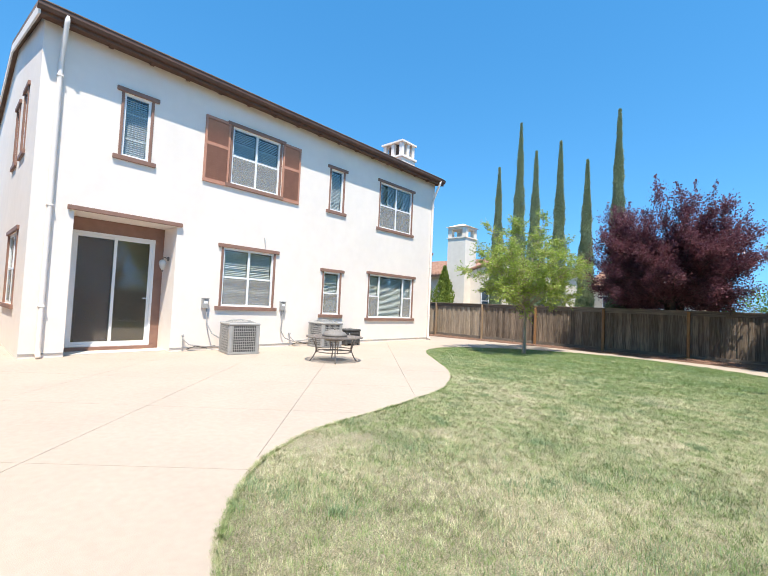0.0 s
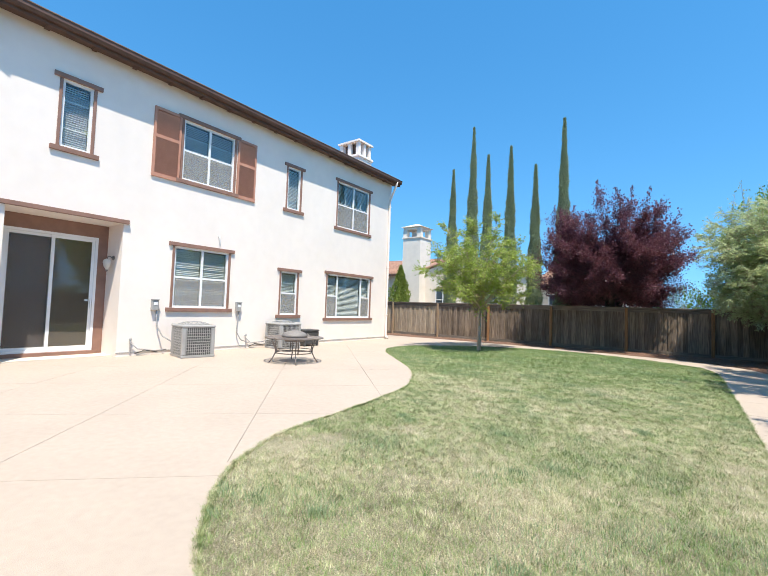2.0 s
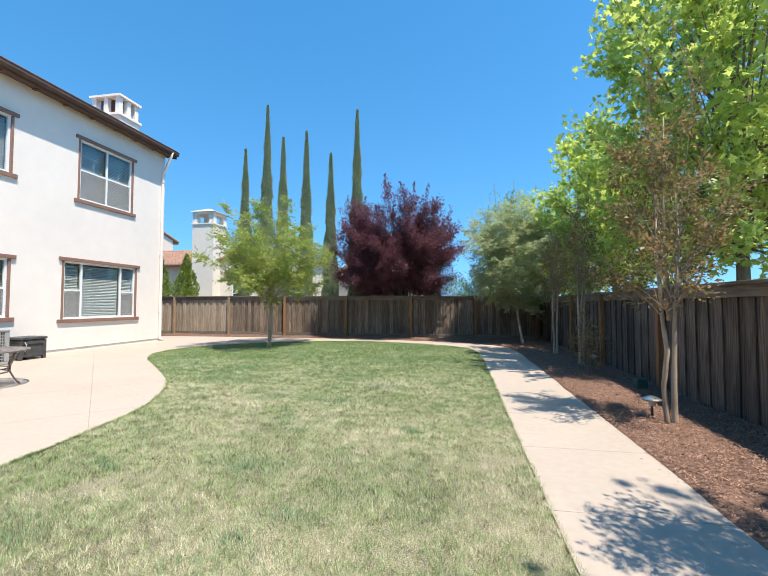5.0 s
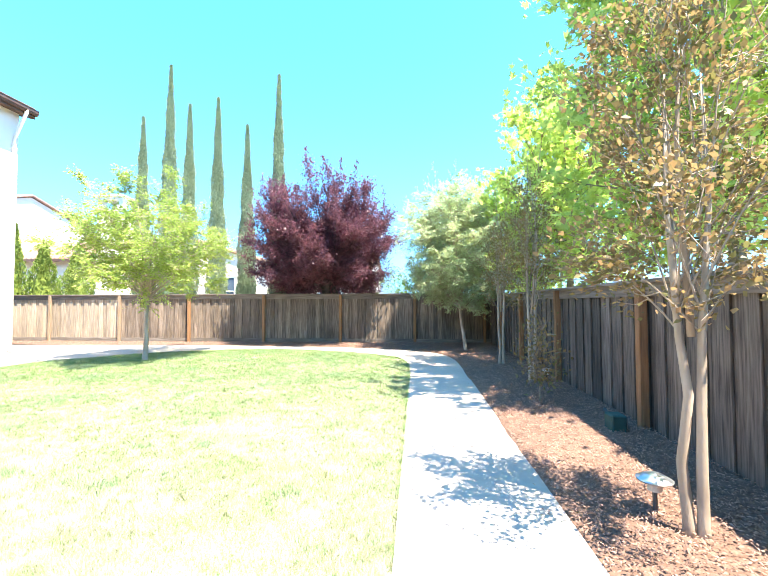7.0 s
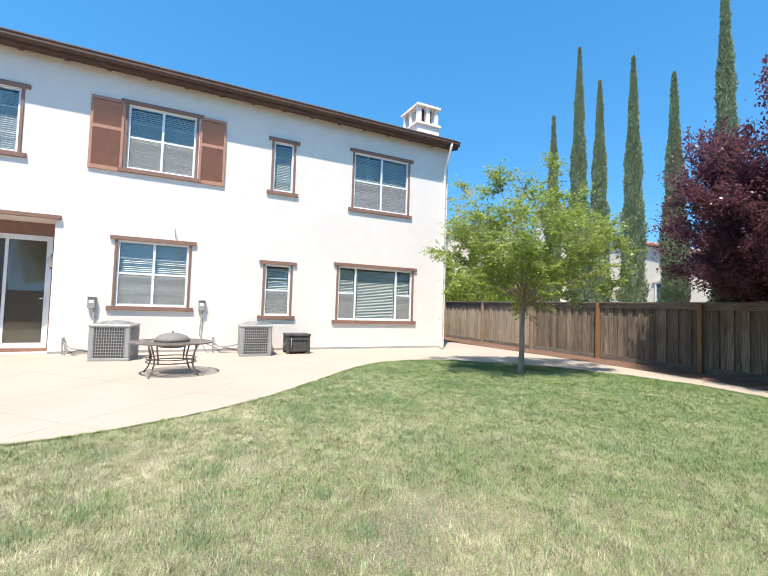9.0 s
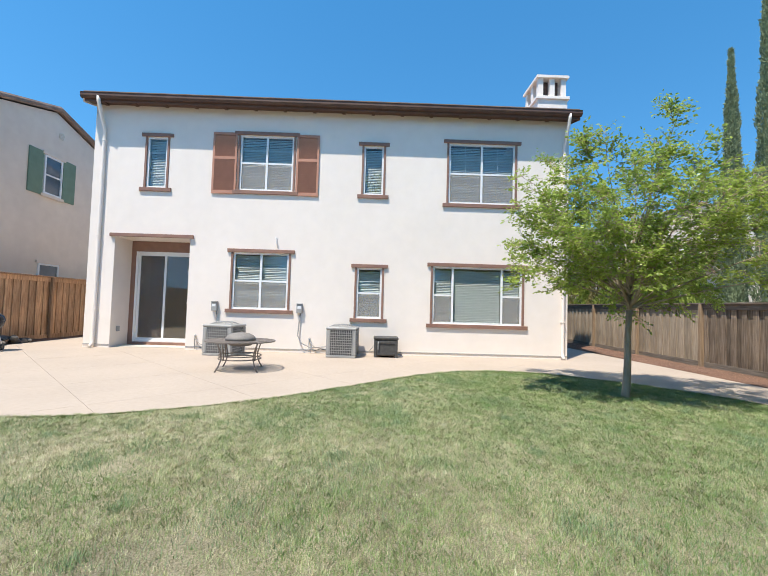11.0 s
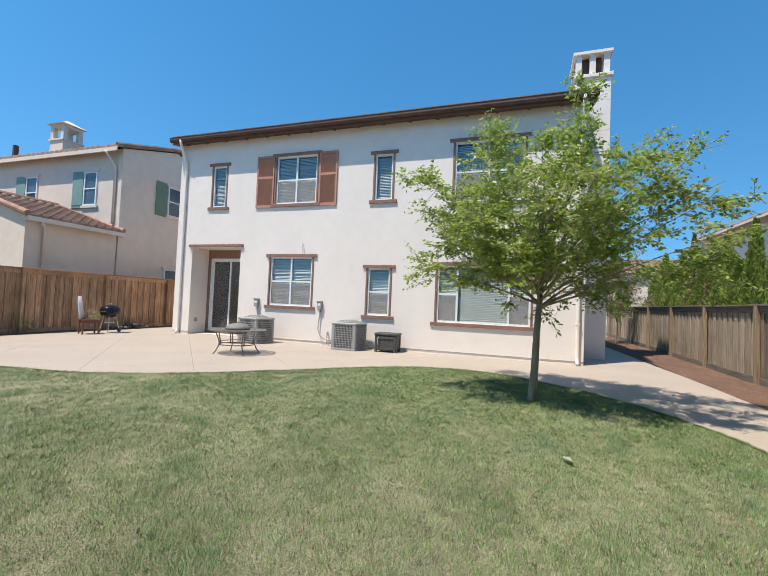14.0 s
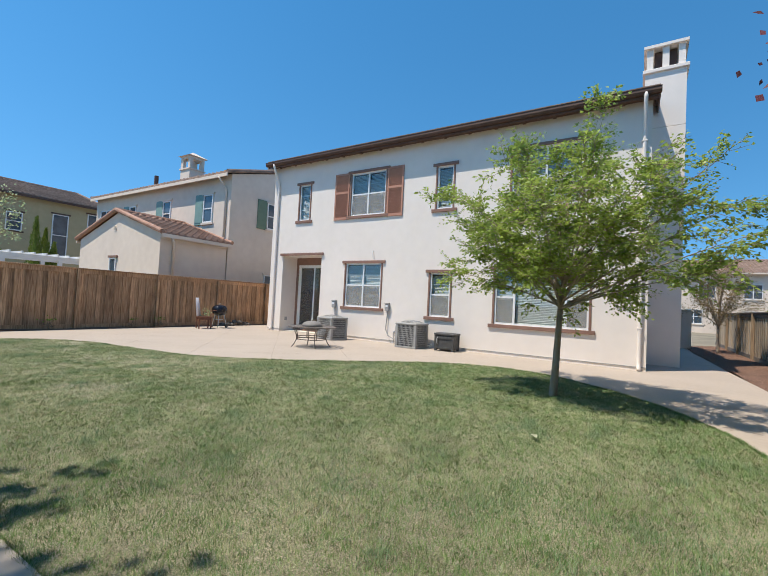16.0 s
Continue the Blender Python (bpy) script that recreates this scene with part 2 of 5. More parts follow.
LEAF_OLIVE = leaf_surface("grey_green_leaf", (0.29, 0.4, 0.15), (0.64, 0.69, 0.43), 0.5, 0.58)
LEAF_MID = leaf_surface("mid_green_leaf", (0.09, 0.19, 0.02), (0.24, 0.38, 0.05), 0.5, 0.4)
LEAF_BRONZE = leaf_surface("bronze_green_leaf", (0.1, 0.14, 0.035), (0.4, 0.235, 0.11), 0.45, 0.5)
LEAF_THUJA = leaf_surface("thuja_sprig", (0.09, 0.15, 0.02), (0.27, 0.33, 0.06), 0.7, 0.2)
LEAF_DRY = leaf_surface("dry_brown_sprig", (0.14, 0.12, 0.045), (0.32, 0.28, 0.11), 0.8, 0.1)


def grass_surface(name):
    """Blades: bluish green to straw, in patches and blade by blade."""
    m = bpy.data.materials.new(name)
    m.use_nodes = True
    n, link = m.node_tree.nodes, m.node_tree.links.new
    b = n["Principled BSDF"]
    geo = n.new("ShaderNodeNewGeometry")
    big, mid = n.new("ShaderNodeTexNoise"), n.new("ShaderNodeTexNoise")
    big.inputs["Scale"].default_value, big.inputs["Detail"].default_value = 0.75, 3.0
    mid.inputs["Scale"].default_value, mid.inputs["Detail"].default_value = 5.5, 6.0
    for k in (big, mid):
        link(geo.outputs["Position"], k.inputs["Vector"])
    add = n.new("ShaderNodeMath")
    add.operation = "MULTIPLY_ADD"
    add.inputs[1].default_value = 2.0
    add2 = n.new("ShaderNodeMath")
    add2.operation = "MULTIPLY_ADD"
    add2.inputs[1].default_value = 0.95
    link(mid.outputs["Fac"], add.inputs[0])
    wide = n.new("ShaderNodeMath")
    wide.operation, wide.inputs[1].default_value = "MULTIPLY", 1.5
    link(big.outputs["Fac"], wide.inputs[0])
    link(wide.outputs[0], add.inputs[2])
    link(geo.outputs["Random Per Island"], add2.inputs[0])
    link(add.outputs[0], add2.inputs[2])
    ramp = n.new("ShaderNodeValToRGB")
    e = ramp.color_ramp.elements
    e[0].position, e[0].color = 0.05, (0.1, 0.195, 0.042, 1)
    e[1].position, e[1].color = 1.0, (0.66, 0.58, 0.42, 1)
    k = e.new(0.4)
    k.color = (0.238, 0.304, 0.112, 1)
    k = e.new(0.65)
    k.color = (0.405, 0.42, 0.23, 1)
    span = n.new("ShaderNodeMapRange")
    span.inputs["From Min"].default_value, span.inputs["From Max"].default_value = 1.5, 2.97
    split, north, greener = n.new("ShaderNodeSeparateXYZ"), n.new("ShaderNodeMapRange"), n.new("ShaderNodeMath")
    north.inputs["From Min"].default_value, north.inputs["From Max"].default_value = 6.5, 12.0
    north.inputs["To Min"].default_value, north.inputs["To Max"].default_value = -0.06, 0.4
    greener.operation = "SUBTRACT"
    link(geo.outputs["Position"], split.inputs[0])
    link(split.outputs["Y"], north.inputs["Value"])
    link(add2.outputs[0], greener.inputs[0])
    link(north.outputs[0], greener.inputs[1])
    link(greener.outputs[0], span.inputs["Value"])
    link(span.outputs[0], ramp.inputs["Fac"])
    link(ramp.outputs["Color"], b.inputs["Base Color"])
    b.inputs["Roughness"].default_value, b.inputs["Specular IOR Level"].default_value = 0.42, 0.45
    return m


GRASS = grass_surface("grass_blade")


# ---- building helpers ----
def as_mesh(name, bm):
    me = bpy.data.meshes.new(name)
    bm.to_mesh(me)
    bm.free()
    return me


def part(name, bm, material, parent=None, label="", m=None, smooth=False):
    """Links a bmesh (or a mesh) as one mesh object, under a thing or a part."""
    me = bm if isinstance(bm, bpy.types.Mesh) else as_mesh(name, bm)
    if not me.materials:
        me.materials.append(material)
    if smooth:
        me.polygons.foreach_set("use_smooth", [True] * len(me.polygons))
    ob = new(name, me)
    if parent:
        ob.parent = parent
    if m is not None:
        ob.matrix_basis = m
    if label:
        ob["label"] = label
    return ob


def thing(name, m, label, category, group="", kind=""):
    ob = tagged(new(name), label, category, group, kind)
    ob.matrix_basis = m
    return ob


def add_box(bm, x0, x1, y0, y1, z0, z1):
    v = [bm.verts.new(p) for p in ((x0, y0, z0), (x1, y0, z0), (x1, y1, z0), (x0, y1, z0), (x0, y0, z1), (x1, y0, z1), (x1, y1, z1), (x0, y1, z1))]
    for f in ((3, 2, 1, 0), (4, 5, 6, 7), (0, 1, 5, 4), (1, 2, 6, 5), (2, 3, 7, 6), (3, 0, 4, 7)):
        bm.faces.new([v[i] for i in f])
    return v


def box(x0, x1, y0, y1, z0, z1, bevel=0.0):
    bm = bmesh.new()
    add_box(bm, x0, x1, y0, y1, z0, z1)
    if bevel:
        bmesh.ops.bevel(bm, geom=bm.edges[:], offset=bevel, segments=1, affect="EDGES")
    return bm


def add_tube(bm, points, radii, sides=6, cap=True):
    """A tapered tube through the points."""
    points = [Vector(p) for p in points]
    rings = []
    for i, p in enumerate(points):
        d = (points[min(i + 1, len(points) - 1)] - points[max(i - 1, 0)]).normalized()
        a = d.cross(Vector((0.3, 0.9, 0.2))).normalized()
        b = d.cross(a)
        r = radii[i] if isinstance(radii, (list, tuple)) else radii
        rings.append([bm.verts.new(p + (a * math.cos(q) + b * math.sin(q)) * r) for q in (2 * math.pi * k / sides for k in range(sides))])
    for lo, hi in zip(rings, rings[1:]):
        for k in range(sides):
            bm.faces.new((lo[k], lo[(k + 1) % sides], hi[(k + 1) % sides], hi[k]))
    if cap:
        bm.faces.new(rings[0][::-1])
        bm.faces.new(rings[-1])


def tube(points, radii, sides=8):
    bm = bmesh.new()
    add_tube(bm, points, radii, sides)
    return bm


def lathe(profile, sides=24):
    """A turned body round z from rows of radius, height."""
    bm = bmesh.new()
    rings = [[bm.verts.new((r * math.cos(2 * math.pi * k / sides), r * math.sin(2 * math.pi * k / sides), z)) for k in range(sides)] for r, z in profile]
    for lo, hi in zip(rings, rings[1:]):
        for k in range(sides):
            bm.faces.new((lo[k], lo[(k + 1) % sides], hi[(k + 1) % sides], hi[k]))
    bm.faces.new(rings[0][::-1])
    bm.faces.new(rings[-1])
    return bm


def prism(outline, z0, z1):
    """A flat outline of x, y raised from z0 to z1."""
    bm = bmesh.new()
    lo = [bm.verts.new((x, y, z0)) for x, y in outline]
    hi = [bm.verts.new((x, y, z1)) for x, y in outline]
    bm.faces.new(lo[::-1])
    bm.faces.new(hi)
    for k in range(len(lo)):
        j = (k + 1) % len(lo)
        bm.faces.new((lo[k], lo[j], hi[j], hi[k]))
    bmesh.ops.recalc_face_normals(bm, faces=bm.faces)
    return bm


def pierced(u0, u1, z0, z1, depth, holes):
    """A wall in local x (along), y (0 outside, -depth inside) and z, with rectangular openings right through it."""
    us = sorted({u0, u1, *(h[0] for h in holes), *(h[1] for h in holes)})
    zs = sorted({z0, z1, *(h[2] for h in holes), *(h[3] for h in holes)})
    bm = bmesh.new()
    solid = {}
    for i in range(len(us) - 1):
        for j in range(len(zs) - 1):
            cu, cz = (us[i] + us[i + 1]) / 2, (zs[j] + zs[j + 1]) / 2
            solid[i, j] = not any(h[0] < cu < h[1] and h[2] < cz < h[3] for h in holes)
    for (i, j), s in solid.items():
        if not s:
            continue
        a, b, c, d = us[i], us[i + 1], zs[j], zs[j + 1]
        quads = [((a, 0, c), (a, 0, d), (b, 0, d), (b, 0, c)), ((a, -depth, c), (b, -depth, c), (b, -depth, d), (a, -depth, d))]
        if not solid.get((i - 1, j), False):
            quads.append(((a, 0, c), (a, -depth, c), (a, -depth, d), (a, 0, d)))
        if not solid.get((i + 1, j), False):
            quads.append(((b, 0, c), (b, 0, d), (b, -depth, d), (b, -depth, c)))
        if not solid.get((i, j - 1), False):
            quads.append(((a, 0, c), (b, 0, c), (b, -depth, c), (a, -depth, c)))
        if not solid.get((i, j + 1), False):
            quads.append(((a, 0, d), (a, -depth, d), (b, -depth, d), (b, 0, d)))
        for q in quads:
            bm.faces.new([bm.verts.new(p) for p in q])
    bmesh.ops.remove_doubles(bm, verts=bm.verts, dist=1e-4)
    bmesh.ops.recalc_face_normals(bm, faces=bm.faces)
    return bm


def numeric_mesh(name, verts, faces):
    """A mesh from arrays: verts (n, 3), faces (m, k)."""
    me = bpy.data.meshes.new(name)
    verts, faces = np.asarray(verts, np.float32), np.asarray(faces, np.int32)
    me.vertices.add(len(verts))
    me.vertices.foreach_set("co", verts.ravel())
    k = faces.shape[1]
    me.loops.add(faces.size)
    me.loops.foreach_set("vertex_index", faces.ravel())
    me.polygons.add(len(faces))
    me.polygons.foreach_set("loop_start", np.arange(0, faces.size, k, dtype=np.int32))
    me.update(calc_edges=True)
    return me


def inside(px, py, outline):
    """Which of the points lie inside a closed outline."""
    res = np.zeros(len(px), bool)
    q = outline[-1]
    for p in outline:
        cross = (p[1] > py) != (q[1] > py)
        with np.errstate(divide="ignore", invalid="ignore"):
            res ^= cross & (px < (q[0] - p[0]) * (py - p[1]) / (q[1] - p[1] + 1e-12) + p[0])
        q = p
    return res


def rounded(points, steps=4, closed=True):
    """A smooth curve (Catmull-Rom) through the points."""
    res, n = [], len(points)
    for i in range(n if closed else n - 1):
        p = [Vector(points[(i + k) % n if closed else min(max(i + k, 0), n - 1)]) for k in (-1, 0, 1, 2)]
        for s in range(steps):
            t = s / steps
            res.append(tuple(0.5 * (2 * p[1] + (p[2] - p[0]) * t + (2 * p[0] - 5 * p[1] + 4 * p[2] - p[3]) * t * t + (3 * p[1] - p[0] - 3 * p[2] + p[3]) * t ** 3)))
    if not closed:
        res.append(tuple(points[-1]))
    return res


# ---- ground, patio, lawn, beds ----
LAWN = rounded([(8.95, 1.42), (8.3, 1.62), (7.75, 2.02), (7.3, 2.5), (6.97, 3.2), (6.85, 4.0), (6.72, 5.1), (6.45, 6.4), (5.6, 7.9), (4.35, 9.2), (3.15, 10.4), (2.5, 11.5),
                (2.5, 12.7), (3.1, 13.75), (4.0, 14.68), (5.2, 15.42), (6.3, 15.74), (7.2, 15.82), (8.1, 15.65), (9.4, 15.2), (10.3, 14.6), (10.75, 13.9), (10.93, 12.5), (10.95, 10.0), (10.95, 7.0), (10.95, 4.0), (10.95, 2.4), (10.8, 1.6), (10.2, 1.4)], 3)
PAVED = [(0.0, -0.35), (12.0, -0.35)] + rounded([(12.0, 2.0), (12.0, 8.0), (12.0, 12.6), (11.9, 14.3), (11.5, 15.25), (10.7, 15.85), (9.6, 16.25), (7.4, 16.6), (5.0, 16.75), (2.0, 16.75), (-2.0, 16.55), (-4.5, 16.45), (-7.6, 16.3)], 3, False) + [(-12.0, 16.25), (-12.0, 14.6), (-0.1, 14.6), (-0.1, 4.5), (-0.95, 4.5), (-0.95, 2.25), (-0.1, 2.25), (-0.1, 1.7), (-12.0, 1.7), (-12.0, -0.35)]

bm = bmesh.new()
g = 1500.0
bm.faces.new([bm.verts.new(p) for p in ((-g, -g, -0.09), (g, -g, -0.09), (g, g, -0.09), (-g, g, -0.09))])
tagged(part("ground", bm, EARTH), "bare dry soil reaching away from the yard", "ground", kind="structure")

bm = prism(LAWN, -0.07, -0.012)
tagged(part("lawn_soil", bm, SOIL), "soil and thatch under the lawn", "lawn", kind="structure")


def paving():
    """The concrete in slabs, cut along its control joints into a diamond grid and across the narrow walk."""
    bm = bmesh.new()
    loops = []
    for outline in (PAVED, LAWN):
        vs = [bm.verts.new((x, y, 0)) for x, y in outline]
        loops += [bm.edges.new((vs[k], vs[(k + 1) % len(vs)])) for k in range(len(vs))]
    bmesh.ops.triangle_fill(bm, use_beauty=True, edges=loops)
    h = math.sqrt(0.5)
    cuts = [((h, h), k * h, lambda x, y: x < 7.2 and y < 13) for k in (2.4, 4.83, 7.3, 9.72, 12.05, 14.4)]
    cuts += [((h, -h), k * h, lambda x, y: x < 10.6 and y < 11.2) for k in (-7.3, -4.85, -2.4, 0.1, 2.6, 5.15)]
    cuts += [((0, 1), 2.15 + 1.19 * k, lambda x, y: x > 10.9 and y > 1.0) for k in range(10)]
    cuts += [((1, 0), x, lambda u, v: v > 13.5 and u < 11) for x in (-8.0, -5.6, -3.2, -0.6, 2.0, 4.4, 6.8, 9.2)]
    w = 0.0022
    for (a, b), d, where in cuts:
        for s in (-w, w):
            bmesh.ops.bisect_plane(bm, geom=bm.verts[:] + bm.edges[:] + bm.faces[:], plane_co=(a * (d + s), b * (d + s), 0), plane_no=(a, b, 0))
    gone = []
    for f in bm.faces:
        c = f.calc_center_median()
        if any(abs(a * c.x + b * c.y - d) < w * 0.98 and where(c.x, c.y) for (a, b), d, where in cuts):
            gone.append(f)
    bmesh.ops.delete(bm, geom=gone, context="FACES")
    base = tagged(new("patio"), "tan broom-finished concrete patio and walk with control joints", "patio", kind="structure")
    seen = set()
    bm.faces.ensure_lookup_table()
    for f in bm.faces:
        if f in seen:
            continue
        island, todo = [], [f]
        seen.add(f)
        while todo:
            q = todo.pop()
            island.append(q)
            for e in q.edges:
                for o in e.link_faces:
                    if o not in seen:
                        seen.add(o)
                        todo.append(o)
        if sum(q.calc_area() for q in island) < 0.02:
            continue
        one, made = bmesh.new(), {}
        for q in island:
            for v in q.verts:
                if v not in made:
                    made[v] = one.verts.new(v.co)
            one.faces.new([made[v] for v in q.verts])
        up = one.faces[:]
        for q in up:
            q.normal_update()
            if q.normal.z < 0:
                q.normal_flip()
        low = {v: one.verts.new((v.co.x, v.co.y, -0.08)) for v in one.verts[:]}
        for e in [e for e in one.edges if e.is_boundary]:
            a, b = e.verts
            one.faces.new((a, b, low[b], low[a]))
        bmesh.ops.delete(one, geom=[v for v in one.verts if not v.link_faces], context="VERTS")
        bmesh.ops.recalc_face_normals(one, faces=one.faces)
        part("slab", one, CONCRETE, base)
    bm.free()


paving()
tagged(part("patio_base", prism([(-0.9, 0.0), (11.95, 0.0), (11.95, 16.0), (-0.9, 16.0)], -0.085, -0.028), GROOVE), "dirt in the joints under the slabs", "ground", kind="structure")


def bed(name, outline, seed, label):
    """A mulched bed: a slightly mounded sheet."""
    rng = np.random.default_rng(seed)
    xs, ys = [p[0] for p in outline], [p[1] for p in outline]
    step = 0.16
    nx, ny = int((max(xs) - min(xs)) / step) + 1, int((max(ys) - min(ys)) / step) + 1
    gx, gy = np.meshgrid(np.linspace(min(xs), max(xs), nx), np.linspace(min(ys), max(ys), ny))
    gz = 0.008 + rng.normal(0, 0.003, gx.shape) + 0.014 * np.sin(gx * 2.1 + 1) * np.sin(gy * 1.7)
    gz[inside(gx.ravel(), gy.ravel(), PAVED).reshape(gx.shape)] = -0.03
    v = np.stack([gx.ravel(), gy.ravel(), gz.ravel()], 1)
    i = np.arange(nx * ny).reshape(ny, nx)
    f = np.stack([i[:-1, :-1].ravel(), i[:-1, 1:].ravel(), i[1:, 1:].ravel(), i[1:, :-1].ravel()], 1)
    c = v[f].mean(1)
    keep = inside(c[:, 0], c[:, 1], outline)
    tagged(part(name, numeric_mesh(name, v, f[keep]), MULCH, smooth=True), label, "mulch bed", kind="structure")


def chips(name, outline, count, seed, label):
    """Loose bark chips: small wedges lying at all angles."""
    rng = np.random.default_rng(seed)
    xs, ys = [p[0] for p in outline], [p[1] for p in outline]
    x, y = rng.uniform(min(xs), max(xs), count * 3), rng.uniform(min(ys), max(ys), count * 3)
    keep = np.flatnonzero(inside(x, y, outline) & (~inside(x, y, PAVED) | (rng.random(len(x)) < 0.01)))[:count]
    x, y = x[keep], y[keep]
    n = len(x)
    z = 0.016 + rng.uniform(0, 0.016, n)
    a, l, w = rng.uniform(0, 6.28, n), rng.uniform(0.005, 0.017, n), rng.uniform(0.003, 0.007, n)
    d = np.stack([np.cos(a), np.sin(a), rng.normal(0, 0.35, n)], 1)
    s = np.stack([-np.sin(a), np.cos(a), rng.normal(0, 0.35, n)], 1)
    o = np.stack([x, y, z], 1)
    p = np.stack([o - d * l[:, None], o + s * w[:, None], o + d * l[:, None], o - s * w[:, None] + [0, 0, 0.004], o + [0, 0, 0.007]], 1).reshape(-1, 3)
    k = np.arange(n)[:, None] * 5
    f = np.concatenate([k + t for t in ([0, 1, 4], [1, 2, 4], [2, 3, 4], [3, 0, 4])])
    tagged(part(name, numeric_mesh(name, p, f), CHIP), label, "bark chips", kind="stuff")


EAST_BED = [(11.85, -0.8), (13.49, -0.8), (13.49, 17.85), (8.0, 17.85)] + rounded([(7.4, 16.48), (9.5, 16.12), (10.6, 15.7), (11.37, 15.12), (11.76, 14.25), (11.85, 12.6)], 3, False)
NORTH_BED = [(-12.0, 16.3), (-7.6, 16.32), (-4.5, 16.47), (-2.0, 16.57), (2.0, 16.65), (5.0, 16.65), (7.9, 16.4), (8.1, 17.85), (-14.0, 17.85)]
SOUTH_BED = [(-12.0, -0.85), (12.0, -0.85), (12.0, -0.34), (-12.0, -0.34)]
bed("mulch_bed_east", EAST_BED, 1, "reddish brown bark mulch along the wooden fence")
bed("mulch_bed_north", NORTH_BED, 2, "narrow bark mulch strip between walk and fence")
bed("mulch_bed_south", SOUTH_BED, 3, "dark bark mulch strip beside the patio")
chips("bark_chips", EAST_BED, 80000, 4, "loose reddish bark chips on the mulch bed")
chips("bark_chips", NORTH_BED, 12000, 5, "loose bark chips on the narrow strip")


def grass(count, seed):
    """Single blades, thicker along the edge of the concrete, in tufts."""
    rng = np.random.default_rng(seed)
    xs, ys = [p[0] for p in LAWN], [p[1] for p in LAWN]
    x, y = rng.uniform(min(xs) - 0.05, max(xs) + 0.05, count), rng.uniform(min(ys) - 0.05, max(ys) + 0.05, count)
    keep = inside(x, y, LAWN)
    for bx, by, br in ((7.28, 3.1, 0.3), (7.42, 3.53, 0.2), (7.82, 4.29, 0.14), (7.9, 7.47, 0.22), (8.98, 8.45, 0.3), (10.7, 5.33, 0.16), (9.3, 8.1, 0.2)):  # worn spots
        d = ((x - bx) ** 2 + (y - by) ** 2) / br ** 2 * (1 + 0.5 * np.sin(np.arctan2(y - by, x - bx) * 3 + bx))
        keep &= rng.random(count) > 0.85 * np.exp(-d)
    edge = np.array(rounded(LAWN, 6))
    ei, eu = rng.integers(0, len(edge), count // 20), rng.random((count // 20, 1))
    e = edge[ei] * eu + edge[(ei + 1) % len(edge)] * (1 - eu) + rng.normal(0, 0.011, (count // 20, 2))
    x, y = np.concatenate([x[keep], e[:, 0]]), np.concatenate([y[keep], e[:, 1]])
    n = len(x)
    tuft = 0.5 + 0.5 * np.sin(x * 5.1 + 1.3 * np.sin(y * 3.3)) * np.sin(y * 4.7 + 1.1 * np.sin(x * 2.9))
    h = rng.uniform(0.014, 0.03, n) * (0.8 + 0.45 * tuft)
    h[-len(e):] *= 1.15
    jx, jy = x + rng.normal(0, 0.012, n), y + rng.normal(0, 0.012, n)
    clump = np.floor(jx / 0.035) * 12.9898 + np.floor(jy / 0.035) * 78.233  # small clumps that lean together
    clump = np.modf(np.abs(np.sin(clump)) * 43758.5453)[0]
    h *= 0.7 + 0.6 * np.modf(clump * 17.0)[0]
    a = clump * 6.283 + rng.normal(0, 0.9, n)
    lean = rng.uniform(0.1, 1.3, n) * h
    w = rng.uniform(0.0009, 0.0019, n)
    o = np.stack([x, y, np.full(n, -0.014)], 1)
    side = np.stack([-np.sin(a) * w, np.cos(a) * w, np.zeros(n)], 1)
    fall = a + rng.normal(0, 0.5, n)
    tip = o + np.stack([np.cos(fall) * lean, np.sin(fall) * lean, h], 1)
    p = np.stack([o - side, o + side, tip], 1).reshape(-1, 3)
    tagged(part("grass", numeric_mesh("grass", p, np.arange(3 * n).reshape(-1, 3)), GRASS), "mown lawn with green, bluish and straw-coloured patches", "grass", kind="stuff")


grass(2300000, 7)


def tufts(count, seed):
    """Coarser bluish tufts that stand a little above the mown lawn."""
    rng = np.random.default_rng(seed)
    xs, ys = [p[0] for p in LAWN], [p[1] for p in LAWN]
    cx, cy = rng.uniform(min(xs), max(xs), count), rng.uniform(min(ys), max(ys), count)
    k = rng.integers(0, count, count * 300)
    rad = rng.uniform(0.08, 0.36, count)
    x, y = cx[k] + rng.normal(0, 1, len(k)) * rad[k] * 0.6, cy[k] + rng.normal(0, 1, len(k)) * rad[k] * 0.45
    keep = inside(x, y, LAWN)
    x, y = x[keep], y[keep]
    n = len(x)
    h, a = rng.uniform(0.024, 0.052, n), rng.uniform(0, 6.28, n)
    w = rng.uniform(0.0011, 0.0024, n)
    o = np.stack([x, y, np.full(n, -0.014)], 1)
    side = np.stack([-np.sin(a) * w, np.cos(a) * w, np.zeros(n)], 1)
    lean = rng.uniform(0.1, 0.9, n) * h
    tip = o + np.stack([np.cos(a) * lean, np.sin(a) * lean, h], 1)
    p = np.stack([o - side, o + side, tip], 1).reshape(-1, 3)
    tagged(part("grass_tufts", numeric_mesh("grass_tufts", p, np.arange(3 * n).reshape(-1, 3)), TUFT), "coarse bluish grass tufts in the lawn", "grass", kind="stuff")


TUFT = leaf_surface("bluish_grass_tuft", (0.11, 0.19, 0.08), (0.3, 0.4, 0.225), 0.6, 0.15)
tufts(420, 8)


